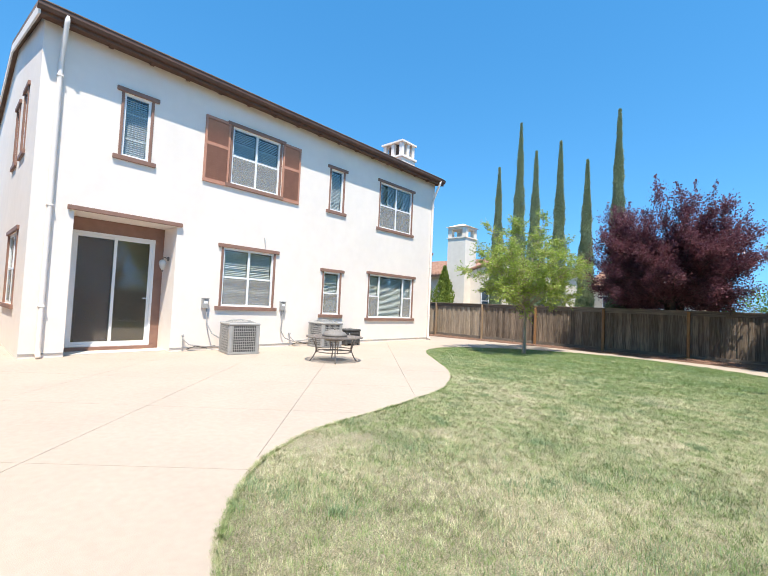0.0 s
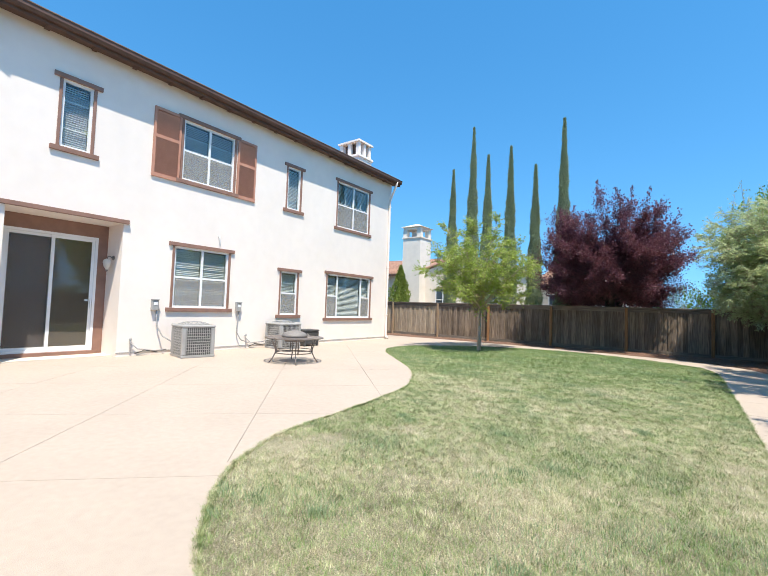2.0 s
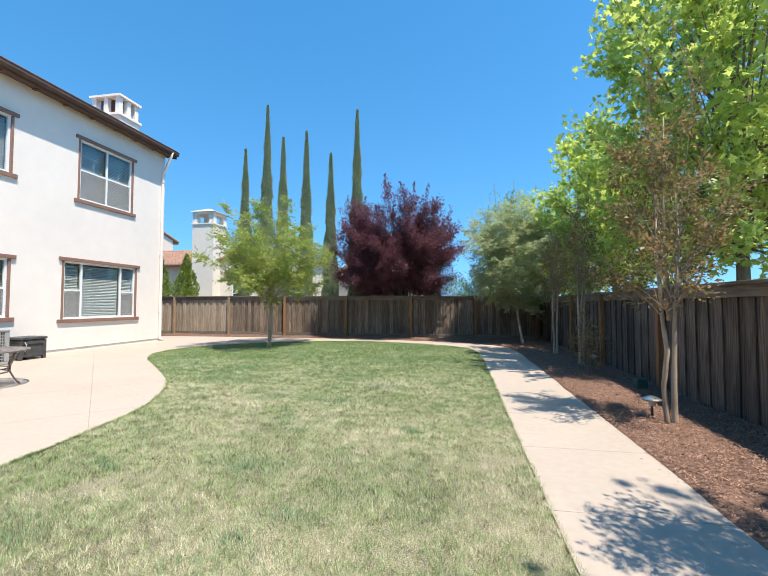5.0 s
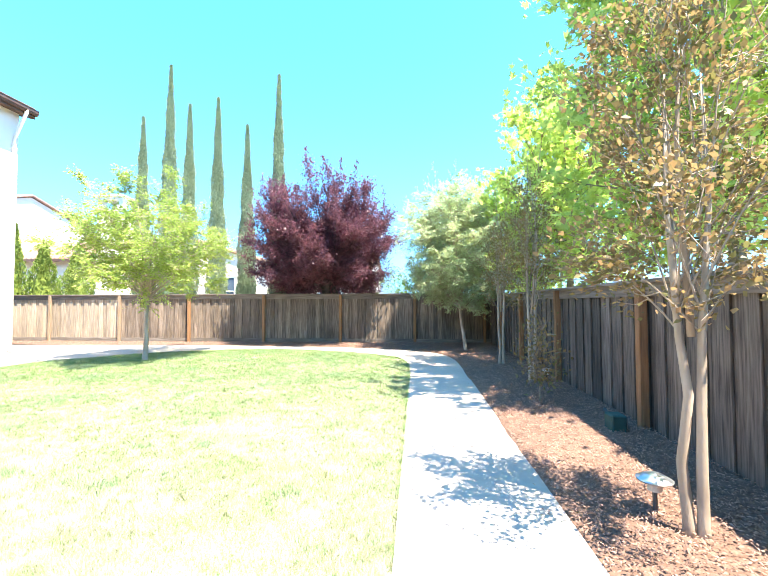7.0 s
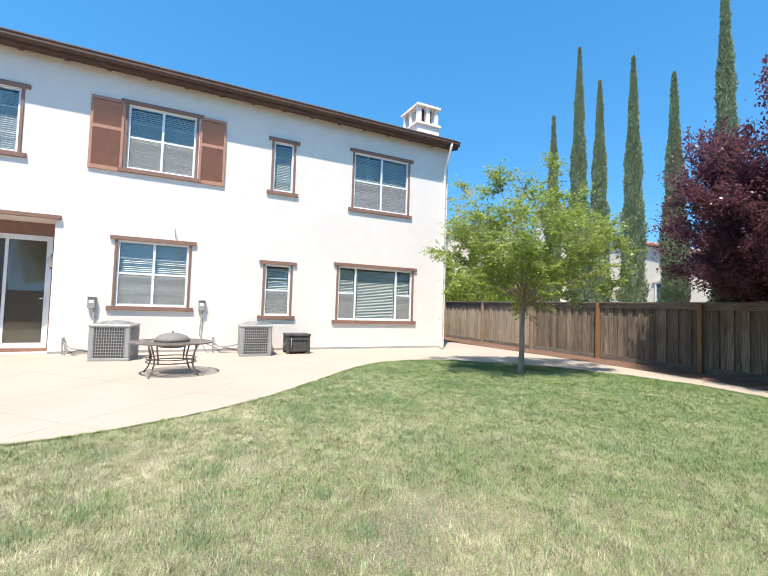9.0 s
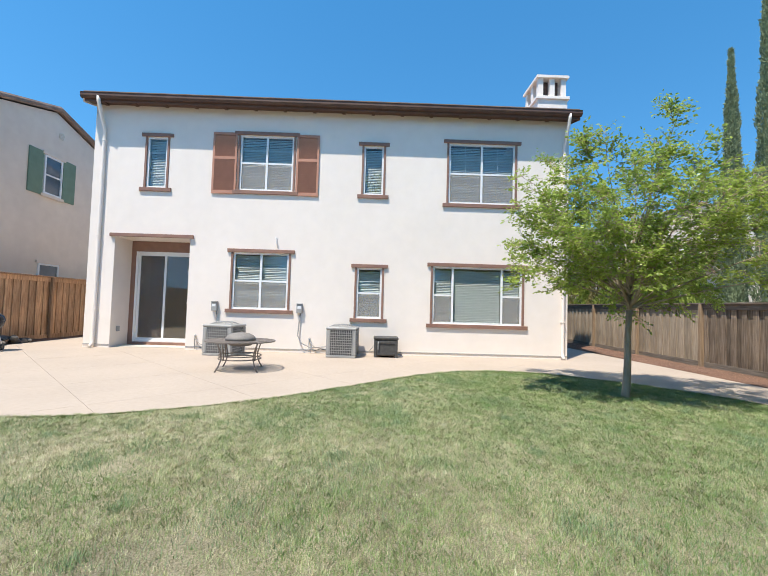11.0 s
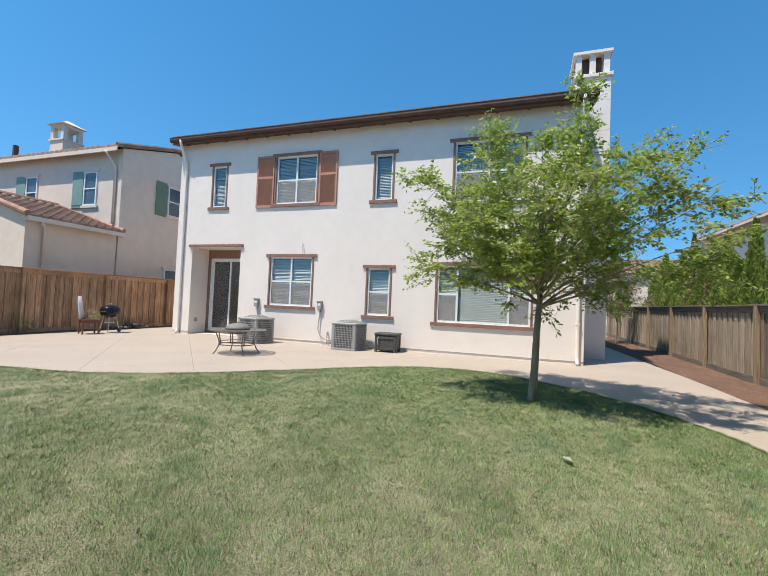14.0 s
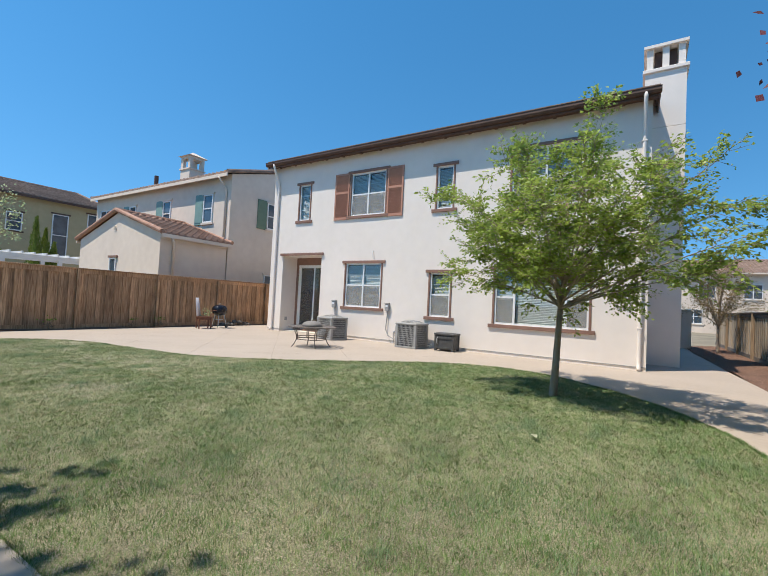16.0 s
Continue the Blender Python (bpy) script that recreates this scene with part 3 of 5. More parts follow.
# ---- fences ----
def fence(name, length, height, m, posts, wood, post_wood, label, seed, width=0.142, kick=None, bottom=True):
    """A board fence along local x, seen from local -y: posts in front, boards behind, rails, a cap."""
    rng = random.Random(seed)
    f = tagged(new(name), label, "fence", kind="structure")
    f.matrix_basis = m
    n = int(length / width)
    kinds = []
    for k in range(4):
        wide = 0.07 if k % 2 else -0.002
        bm = box(-max(wide, 0) / 2, width + wide / 2, 0.0, 0.018, 0.1 if bottom else -0.1, height - 0.06 - 0.004 * k)
        kinds.append(as_mesh("board", bm))
        kinds[-1].materials.append(wood)
    for k in range(n):
        part("board", kinds[2 * rng.randrange(2) + k % 2], wood, f, m=pose(k * width, rng.uniform(-0.002, 0.003) + (0.024 if k % 2 else 0), 0, 0, rng.uniform(-0.2, 0.2), 0))
    ends = [0.0, *posts, length]
    for a, b in zip(ends, ends[1:]):
        if b - a < 0.2:
            continue
        part("top_board", box(a + 0.045, b - 0.045, -0.026, -0.006, height - 0.17, height - 0.03, 0.003), kick or KICK, f)
        if bottom:
            part("bottom_board", box(a + 0.045, b - 0.045, -0.022, -0.003, -0.02, 0.13, 0.003), kick or KICK, f)
        part("cap_board", box(a + 0.002, b - 0.002, -0.075, 0.075, height - 0.03, height + 0.008, 0.004), kick or KICK, f)
    pm = as_mesh("post", box(-0.045, 0.045, -0.095, -0.006, -0.08, height - 0.032, 0.006))
    pm.materials.append(post_wood)
    for x in posts:
        part("post", pm, post_wood, f, m=pose(x, 0, 0))


north_posts = [-14.9, -12.4, -9.8, -7.2, -4.55, -1.9, 0.71, 3.25, 5.9, 8.54, 11.03, 13.3]
fence("fence_north", 12.93, 1.63, pose(0.71, 17.95, 0), [x - 0.71 for x in north_posts if x > 0.8], OLDWOOD, POSTWOOD, "weathered grey-brown wooden board fence with orange-brown posts", 11)
fence("fence_side", 16.7, 1.63, pose(-16.0, 17.95, 0), [x + 16.0 for x in north_posts if x < 0.8], TANWOOD, SIDEPOST, "pale tan wooden board fence along the side yard", 14)
east_posts = [-0.6, 1.5, 3.85, 6.2, 8.8, 11.4, 13.8, 16.2]
# face turned from the sun: its shade is in the board colour
fence("fence_east", 19.3, 1.55, pose(13.5, 18.0, 0, 0, 0, -90), sorted(18.0 - y for y in east_posts), SHADEWOOD, POSTWOOD, "weathered wooden board fence, darkened for its shaded side, with orange-brown posts", 12, bottom=False)
south_posts = [-9.6, -7.1, -4.6, -2.06, 0.6, 3.2, 5.8, 8.4, 11.0, 13.3]
fence("fence_south", 25.6, 1.95, pose(13.6, -0.88, 0, 0, 0, 180), sorted(13.6 - x for x in south_posts), NEWWOOD, NEWWOOD, "warm brown cedar board fence", 13, 0.135, NEWWOOD)


# ---- windows ----
def bars(name, x0, x1, z0, z1, d, y0, y1, mat, parent):
    """A rectangular frame of bars, d wide."""
    bm = bmesh.new()
    for q in ((x0, x1, z1 - d, z1), (x0, x1, z0, z0 + d), (x0, x0 + d, z0 + d, z1 - d), (x1 - d, x1, z0 + d, z1 - d)):
        add_box(bm, q[0], q[1], y0, y1, q[2], q[3])
    return part(name, bm, mat, parent)


SLAT_MESH = {}


def window(name, m, w, h, layout, label, trim=BROWN, blinds=True, over=0.1, grid=False, casing=0.055):
    """A window in its opening: local x along the wall, y outwards, z up from the opening's foot. w, h: the opening."""
    f = tagged(new(name), label, "window", kind="structure")
    f.matrix_basis = m
    x0, x1 = -w / 2, w / 2
    if trim:
        part("header", box(x0 - over, x1 + over, -0.01, 0.048, h + 0.002, h + 0.095, 0.006), trim, f)
        part("sill", box(x0 - over, x1 + over, -0.01, 0.05, -0.1, -0.002, 0.006), trim, f)
        for a, b in ((x0, x0 + casing), (x1 - casing, x1)):
            part("casing", box(a, b, -0.06, 0.022, 0, h, 0.004), trim, f)
    x0, x1 = x0 + casing, x1 - casing
    bars("window_frame", x0, x1, 0.0, h, 0.05, -0.085, -0.02, VINYL, f)
    cols = {"single": [(x0, x1, True)], "double": [(x0, 0, True), (0, x1, True)], "fixed": [(x0, x1, False)],
            "triple": [(x0, x0 + 0.225 * (x1 - x0), True), (x0 + 0.225 * (x1 - x0), x1 - 0.225 * (x1 - x0), False), (x1 - 0.225 * (x1 - x0), x1, True)]}[layout]
    for k, (a, b, hung) in enumerate(cols):
        a2, b2 = a + (0.05 if k == 0 else 0.028), b - (0.05 if k == len(cols) - 1 else 0.028)
        if k:
            part("mullion", box(a - 0.028, a + 0.028, -0.08, -0.024, 0.05, h - 0.05), VINYL, f)
        mid = h * 0.5
        if hung:
            part("meeting_rail", box(a2, b2, -0.078, -0.03, mid - 0.024, mid + 0.024), VINYL, f)
            rails = [0.05 + 0.5 * (mid - 0.05), mid + 0.5 * (h - 0.05 - mid)]
            for z in rails:
                part("muntin", box(a2, b2, -0.066, -0.056, z - 0.008, z + 0.008), VINYL, f)
            if grid:
                for z0, z1 in ((0.05, mid - 0.024), (mid + 0.024, h - 0.05)):
                    part("muntin", box((a2 + b2) / 2 - 0.008, (a2 + b2) / 2 + 0.008, -0.0665, -0.0565, z0, z1), VINYL, f)
            for z0, z1, mat in ((0.05, mid - 0.024, GLASS), (mid + 0.024, h - 0.05, GLASS)):
                p = part("pane", box(a2, b2, -0.05, -0.046, z0, z1), mat, f)
                p.visible_shadow = False
            part("insect_screen", box(a2, b2, -0.0365, -0.0355, 0.05, mid - 0.024), SCREEN, f)
        else:
            p = part("pane", box(a2, b2, -0.05, -0.046, 0.05, h - 0.05), GLASS, f)
            p.visible_shadow = False
            if layout == "fixed":
                for z in (h * 0.3, h * 0.7):
                    part("muntin", box(a2, b2, -0.066, -0.056, z - 0.008, z + 0.008), VINYL, f)
        if blinds:
            key = round(b2 - a2, 3)
            if key not in SLAT_MESH:
                bm = bmesh.new()
                hw = (b2 - a2) / 2 - 0.004
                add_box(bm, -hw, hw, -0.025, 0.025, -0.0012, 0.0012)
                SLAT_MESH[key] = as_mesh("blind_slat", bm)
                SLAT_MESH[key].materials.append(SLAT)
            z = 0.07
            while z < h - 0.08:
                part("blind_slat", SLAT_MESH[key], SLAT, f, m=pose((a2 + b2) / 2, -0.125, z, -50))
                z += 0.046
    return f


# ---- the house ----
W = {  # y from, y to, z from, z to, layout
    "w2": (5.51, 7.13, 1.13, 2.67, "double"), "w3": (8.88, 9.68, 0.97, 2.35, "single"), "w4": (10.96, 13.54, 0.88, 2.45, "triple"),
    "u1": (3.04, 3.70, 4.37, 5.78, "fixed"), "u2": (5.57, 7.15, 4.38, 5.92, "double"), "u3": (8.98, 9.64, 4.37, 5.74, "fixed"), "u4": (11.34, 13.30, 4.21, 5.9, "double")}
Y0, Y1, EAVE = 1.66, 14.75, 6.75
ALCOVE = (2.36, 4.38, -0.02, 3.0)
holes = [(-b, -a, c, d) for a, b, c, d, _ in W.values()] + [(-ALCOVE[1], -ALCOVE[0], ALCOVE[2], ALCOVE[3])]
house = tagged(new("house"), "white stucco two-storey house with brown window trim", "house")
part("wall", pierced(-Y1, -Y0, -0.08, EAVE, 0.2, holes), STUCCO, house, m=pose(0, 0, 0, 0, 0, -90))
SOUTH_W = [(-2.15, -1.5, 4.37, 5.8, "single"), (-3.5, -2.85, 4.37, 5.8, "single"), (-3.1, -1.35, 1.0, 2.6, "double")]
part("wall", pierced(0.2, 9.2, -0.08, EAVE, 0.2, [(-b, -a, c, d) for a, b, c, d, _ in SOUTH_W]), STUCCO, house, m=pose(0, Y0, 0, 0, 0, 180))
part("wall", pierced(-9.2, -0.2, -0.08, EAVE, 0.2, []), STUCCO, house, m=pose(0, Y1, 0))
part("wall", pierced(Y0, Y1, -0.08, EAVE, 0.2, []), STUCCO, house, m=pose(-9.2, 0, 0, 0, 0, 90))
RIDGE_X, SLOPE = -4.6, 0.24
for y, s in ((Y0, 1), (Y1, -1)):
    bm = bmesh.new()
    pts = [(0, EAVE), (RIDGE_X, EAVE - SLOPE * RIDGE_X), (-9.2, EAVE)]
    a, b = [bm.verts.new((x, y, z)) for x, z in pts], [bm.verts.new((x, y + s * 0.2, z)) for x, z in pts]
    bm.faces.new(a)
    bm.faces.new(b[::-1])
    for k in range(3):
        bm.faces.new((a[k], a[(k + 1) % 3], b[(k + 1) % 3], b[k]))
    bmesh.ops.recalc_face_normals(bm, faces=bm.faces)
    part("gable", bm, STUCCO, house)
part("inner_floor", box(-9.0, -0.2, Y0 + 0.2, Y1 - 0.2, -0.06, 0.02), DARKROOM, house)
part("inner_floor", box(-9.0, -0.2, Y0 + 0.2, Y1 - 0.2, 3.2, 3.5), DARKROOM, house)
part("inner_wall", box(-2.9, -2.75, Y0 + 0.2, Y1 - 0.2, 0.02, 6.6), DARKROOM, house)
OV, END = 0.35, 0.14
bm = bmesh.new()
for sx in (1, -1):
    xe = RIDGE_X + sx * (-RIDGE_X + OV)
    z = EAVE - SLOPE * OV
    zr = EAVE - SLOPE * RIDGE_X
    lo, hi = [], []
    for yy in (Y0 - END, Y1 + END):
        for x, zz in ((xe, z), (RIDGE_X, zr)):
            lo.append(bm.verts.new((x, yy, zz + 0.06)))
            hi.append(bm.verts.new((x, yy, zz + 0.17)))
    for q in ((lo[0], lo[1], lo[3], lo[2]), (hi[0], hi[1], hi[3], hi[2]), (lo[0], lo[2], hi[2], hi[0]), (lo[0], lo[1], hi[1], hi[0]), (lo[2], lo[3], hi[3], hi[2]), (lo[1], lo[3], hi[3], hi[1])):
        bm.faces.new(q)
bmesh.ops.recalc_face_normals(bm, faces=bm.faces)
part("roof", bm, BROWNTILE, house)
part("soffit", box(0.003, OV - 0.03, Y0 - END + 0.02, Y1 + END - 0.02, EAVE - 0.12, EAVE - 0.09), DARKBROWN, house)
part("fascia", box(OV - 0.05, OV - 0.02, Y0 - END, Y1 + END, EAVE - 0.19, EAVE + 0.05, 0.004), DARKBROWN, house)
tail = as_mesh("rafter_tail", box(0.0, OV - 0.052, -0.045, 0.045, EAVE - 0.15, EAVE - 0.121, 0.004))
tail.materials.append(DARKBROWN)
y = Y0 + 0.3
while y < Y1:
    part("rafter_tail", tail, DARKBROWN, house, m=pose(0.004, y, 0))
    y += 0.81
gut = bmesh.new()
prof = [(OV - 0.018, EAVE - 0.13), (OV + 0.05, EAVE - 0.13), (OV + 0.085, EAVE - 0.07), (OV + 0.085, EAVE + 0.0), (OV + 0.1, EAVE + 0.012), (OV + 0.072, EAVE + 0.012), (OV + 0.072, EAVE - 0.06), (OV + 0.045, EAVE - 0.115), (OV - 0.018, EAVE - 0.115)]
a, b = [gut.verts.new((x, Y0 - END - 0.03, z)) for x, z in prof], [gut.verts.new((x, Y1 + END + 0.03, z)) for x, z in prof]
gut.faces.new(a)
gut.faces.new(b[::-1])
for k in range(len(prof)):
    gut.faces.new((a[k], a[(k + 1) % len(prof)], b[(k + 1) % len(prof)], b[k]))
bmesh.ops.recalc_face_normals(gut, faces=gut.faces)
part("gutter", gut, DARKBROWN, house, "dark brown metal gutter")
for y in (Y0, Y1):
    s = 1 if y == Y1 else -1
    bm = bmesh.new()
    z = EAVE - SLOPE * OV
    for x0, z0, x1, z1 in ((OV, z, RIDGE_X, EAVE - SLOPE * RIDGE_X), (RIDGE_X, EAVE - SLOPE * RIDGE_X, 2 * RIDGE_X - OV, z)):
        pts = [(x0, z0 - 0.14), (x1, z1 - 0.14), (x1, z1 + 0.06), (x0, z0 + 0.06)]
        a, b = [bm.verts.new((px, y + s * (END - 0.03), pz)) for px, pz in pts], [bm.verts.new((px, y + s * (END + 0.004), pz)) for px, pz in pts]
        bm.faces.new(a)
        bm.faces.new(b[::-1])
        for k in range(4):
            bm.faces.new((a[k], a[(k + 1) % 4], b[(k + 1) % 4], b[k]))
    bmesh.ops.recalc_face_normals(bm, faces=bm.faces)
    part("rake_board", bm, STUCCO if y == Y0 else DARKBROWN, house)
for k, (a, b, c, d, layout) in enumerate(W.values()):
    window(f"window_{k + 1}", pose(0, (a + b) / 2, c, 0, 0, -90), b - a, d - c, layout, "white vinyl window with closed blinds and brown wooden trim", grid=(k == 6))
for k, (a, b, c, d, layout) in enumerate(SOUTH_W):
    window(f"window_{k + 8}", pose((a + b) / 2, Y0, c, 0, 0, 180), b - a, d - c, layout, "white vinyl window with brown trim on the side wall")

for a, b in ((Y0, ALCOVE[0]), (ALCOVE[1], Y1)):
    part("weep_screed", box(0.002, 0.014, a, b, 0.075, 0.092), METAL, house)

# recessed sliding door
bm = bmesh.new()
bx = -0.95
for q in (((-0.2, ALCOVE[1] + 0.003, -0.08), (bx, ALCOVE[1] + 0.1, 3.1)), ((-0.2, ALCOVE[0] - 0.1, -0.08), (bx, ALCOVE[0] - 0.003, 3.1)), ((-0.2, ALCOVE[0] - 0.1, 3.003), (bx, ALCOVE[1] + 0.1, 3.1))):
    add_box(bm, bx, -0.2, q[0][1], q[1][1], q[0][2], q[1][2])
part("alcove_wall", bm, STUCCO, house)
DX, DA, DB, DZ0, DZ1 = -0.8, 2.50, 4.18, 0.1, 2.7
part("door_surround", pierced(-ALCOVE[1], -ALCOVE[0], -0.02, 3.0, 0.1, [(-DB, -DA, DZ0, DZ1)]), BROWN, house, m=pose(DX, 0, 0, 0, 0, -90))
part("alcove_header", box(-0.02, 0.07, ALCOVE[0] - 0.12, ALCOVE[1] + 0.1, 3.002, 3.09, 0.006), BROWN, house)
door = tagged(new("door_1"), "white-framed sliding glass door in a brown surround", "door", kind="structure")
door.matrix_basis = pose(DX, (DA + DB) / 2, DZ0, 0, 0, -90)
hw, hh = (DB - DA) / 2, DZ1 - DZ0
bars("door_frame", -hw, hw, 0, hh, 0.055, -0.09, 0.012, VINYL, door)
for a, b, y in ((-hw + 0.055, 0.03, -0.03), (-0.03, hw - 0.055, -0.07)):
    leaf = bars("door_leaf", a, b, 0.055, hh - 0.055, 0.06, y - 0.015, y + 0.015, VINYL, door)
    p = part("pane", box(a + 0.06, b - 0.06, y - 0.003, y + 0.003, 0.115, hh - 0.115), DOORGLASS, leaf)
    p.visible_shadow = False
part("insect_screen", box(0.03, hw - 0.115, -0.045, -0.044, 0.115, hh - 0.115), DOORSCREEN, door, "fine grey insect screen")
part("screen_latch", box(0.0, 0.028, -0.05, -0.03, 1.05, 1.16, 0.003), PLASTIC, door)
part("door_handle", box(-hw + 0.075, -hw + 0.1, -0.012, 0.03, 0.95, 1.2, 0.004), VINYL, door, "white pull handle")
part("door_lock", box(-hw + 0.13, -hw + 0.2, -0.026, -0.015, 1.13, 1.16, 0.002), VINYL, door)
part("threshold", box(-hw - 0.1, hw + 0.1, -0.09, 0.06, -0.1, -0.002, 0.005), BROWN, door)

# shutters either side of the upper window
def shutter(name, m, w, h, mat, label, group):
    s = thing(name, m, label, "shutter", group)
    fr = bmesh.new()
    for q in ((0, 0.055, 0, h), (w - 0.055, w, 0, h), (0.055, w - 0.055, 0, 0.09), (0.055, w - 0.055, h - 0.07, h), (0.055, w - 0.055, h * 0.56, h * 0.56 + 0.08)):
        add_box(fr, q[0], q[1], 0.004, 0.04, q[2], q[3])
    part("frame", fr, mat, s)
    part("backing", box(0.05, w - 0.05, 0.003, 0.012, 0.02, h - 0.02), mat, s)
    lv = as_mesh("louvre", box(0.056, w - 0.056, -0.005, 0.005, -0.026, 0.026))
    lv.materials.append(mat)
    for z0, z1 in ((0.09, h * 0.56), (h * 0.56 + 0.08, h - 0.07)):
        z = z0 + 0.03
        while z < z1 - 0.02:
            part("louvre", lv, mat, s, m=pose(0, 0.026, z, -24))
            z += 0.05
    return s


shutter("window_shutter", pose(0, 5.55, 4.27, 0, 0, -90) , 0.66, 1.7, SHUTTER, "terracotta-brown louvred shutter beside the upper window", "pair of shutters")
shutter("window_shutter", pose(0, 7.8, 4.27, 0, 0, -90), 0.62, 1.7, SHUTTER, "terracotta-brown louvred shutter beside the upper window", "pair of shutters")


def downspout(name, y, s, label):
    d = thing(name, pose(0, y, 0), label, "downspout")
    part("pipe", tube([(0.39, 0, 6.68), (0.37, 0, 6.55), (0.06, 0, 5.9), (0.05, 0, 5.75), (0.05, 0, 0.2), (0.06, 0, 0.1), (0.16, 0, 0.03)], 0.047, 10), STUCCO, d, smooth=True)
    for z in (5.6, 3.0, 1.0):
        part("strap", box(0.001, 0.1, -0.055, 0.055, z, z + 0.03, 0.003), STUCCO, d)


downspout("downspout", 1.95, 1, "white painted metal downspout on the stucco wall")
downspout("downspout", 14.6, 1, "white painted metal downspout at the house corner")

# chimney
ch = thing("chimney", pose(-2.4, 15.1, 0), "white stucco chimney with an open cap on columns", "chimney")
part("shaft", box(-0.62, 0.62, -0.35, 0.42, -0.05, 6.6), STUCCO, ch)
part("shaft_top", box(-0.62, 0.62, -0.55, 0.42, 6.61, 8.2), STUCCO, ch)
part("ledge", box(-0.68, 0.68, -0.61, 0.48, 8.2, 8.3, 0.01), STUCCO, ch)
col = as_mesh("column", box(-0.085, 0.085, -0.08, 0.08, 8.3, 8.92))
col.materials.append(STUCCO)
for x in (-0.5, 0.0, 0.5):
    for y in (-0.44, -0.065, 0.31):
        if (x, y) != (0.0, -0.065):
            part("column", col, STUCCO, ch, m=pose(x, y, 0))
# flue made wide and dark brown to give the cap's openings their shade
part("flue_shade_block", box(-0.38, 0.38, -0.33, 0.2, 8.3, 8.9), DARKBROWN, ch)
bm = prism([(-0.66, -0.59), (0.66, -0.59), (0.66, 0.46), (-0.66, 0.46)], 8.92, 9.0)
add_box(bm, -0.52, 0.52, -0.45, 0.32, 9.0, 9.07)
part("cap", bm, STUCCO, ch)


# ---- trees ----
def leaf_mesh(name, at, along, size, rng, shape="blade", width=0.32, up=0.6, jitter=0.55):
    """Single leaves at the points, each a small folded blade, or a lobed star."""
    n = len(at)
    d = along + rng.normal(0, jitter, (n, 3))
    d /= np.linalg.norm(d, axis=1)[:, None] + 1e-9
    nr = rng.normal(0, 1, (n, 3)) + [0, 0, up * 2]
    s = np.cross(d, nr)
    s /= np.linalg.norm(s, axis=1)[:, None] + 1e-9
    nr = np.cross(s, d)
    L = size * rng.uniform(0.6, 1.25, n)[:, None]
    if shape == "blade":
        p = np.stack([at, at + d * L * 0.45 + s * L * width + nr * L * 0.08, at + d * L, at + d * L * 0.45 - s * L * width + nr * L * 0.08], 1)
        k = 4
    else:
        lobes = [(0.0, 0.0), (0.06, 0.5), (0.34, 0.22), (0.62, 0.54), (0.6, 0.16), (1.05, 0.0), (0.6, -0.16), (0.62, -0.54), (0.34, -0.22), (0.06, -0.5)]
        p = np.stack([at + d * L * a + s * L * b - nr * L * 0.25 * b * b for a, b in lobes], 1)
        k = len(lobes)
    return numeric_mesh(name, p.reshape(-1, 3), np.arange(n * k).reshape(n, k))


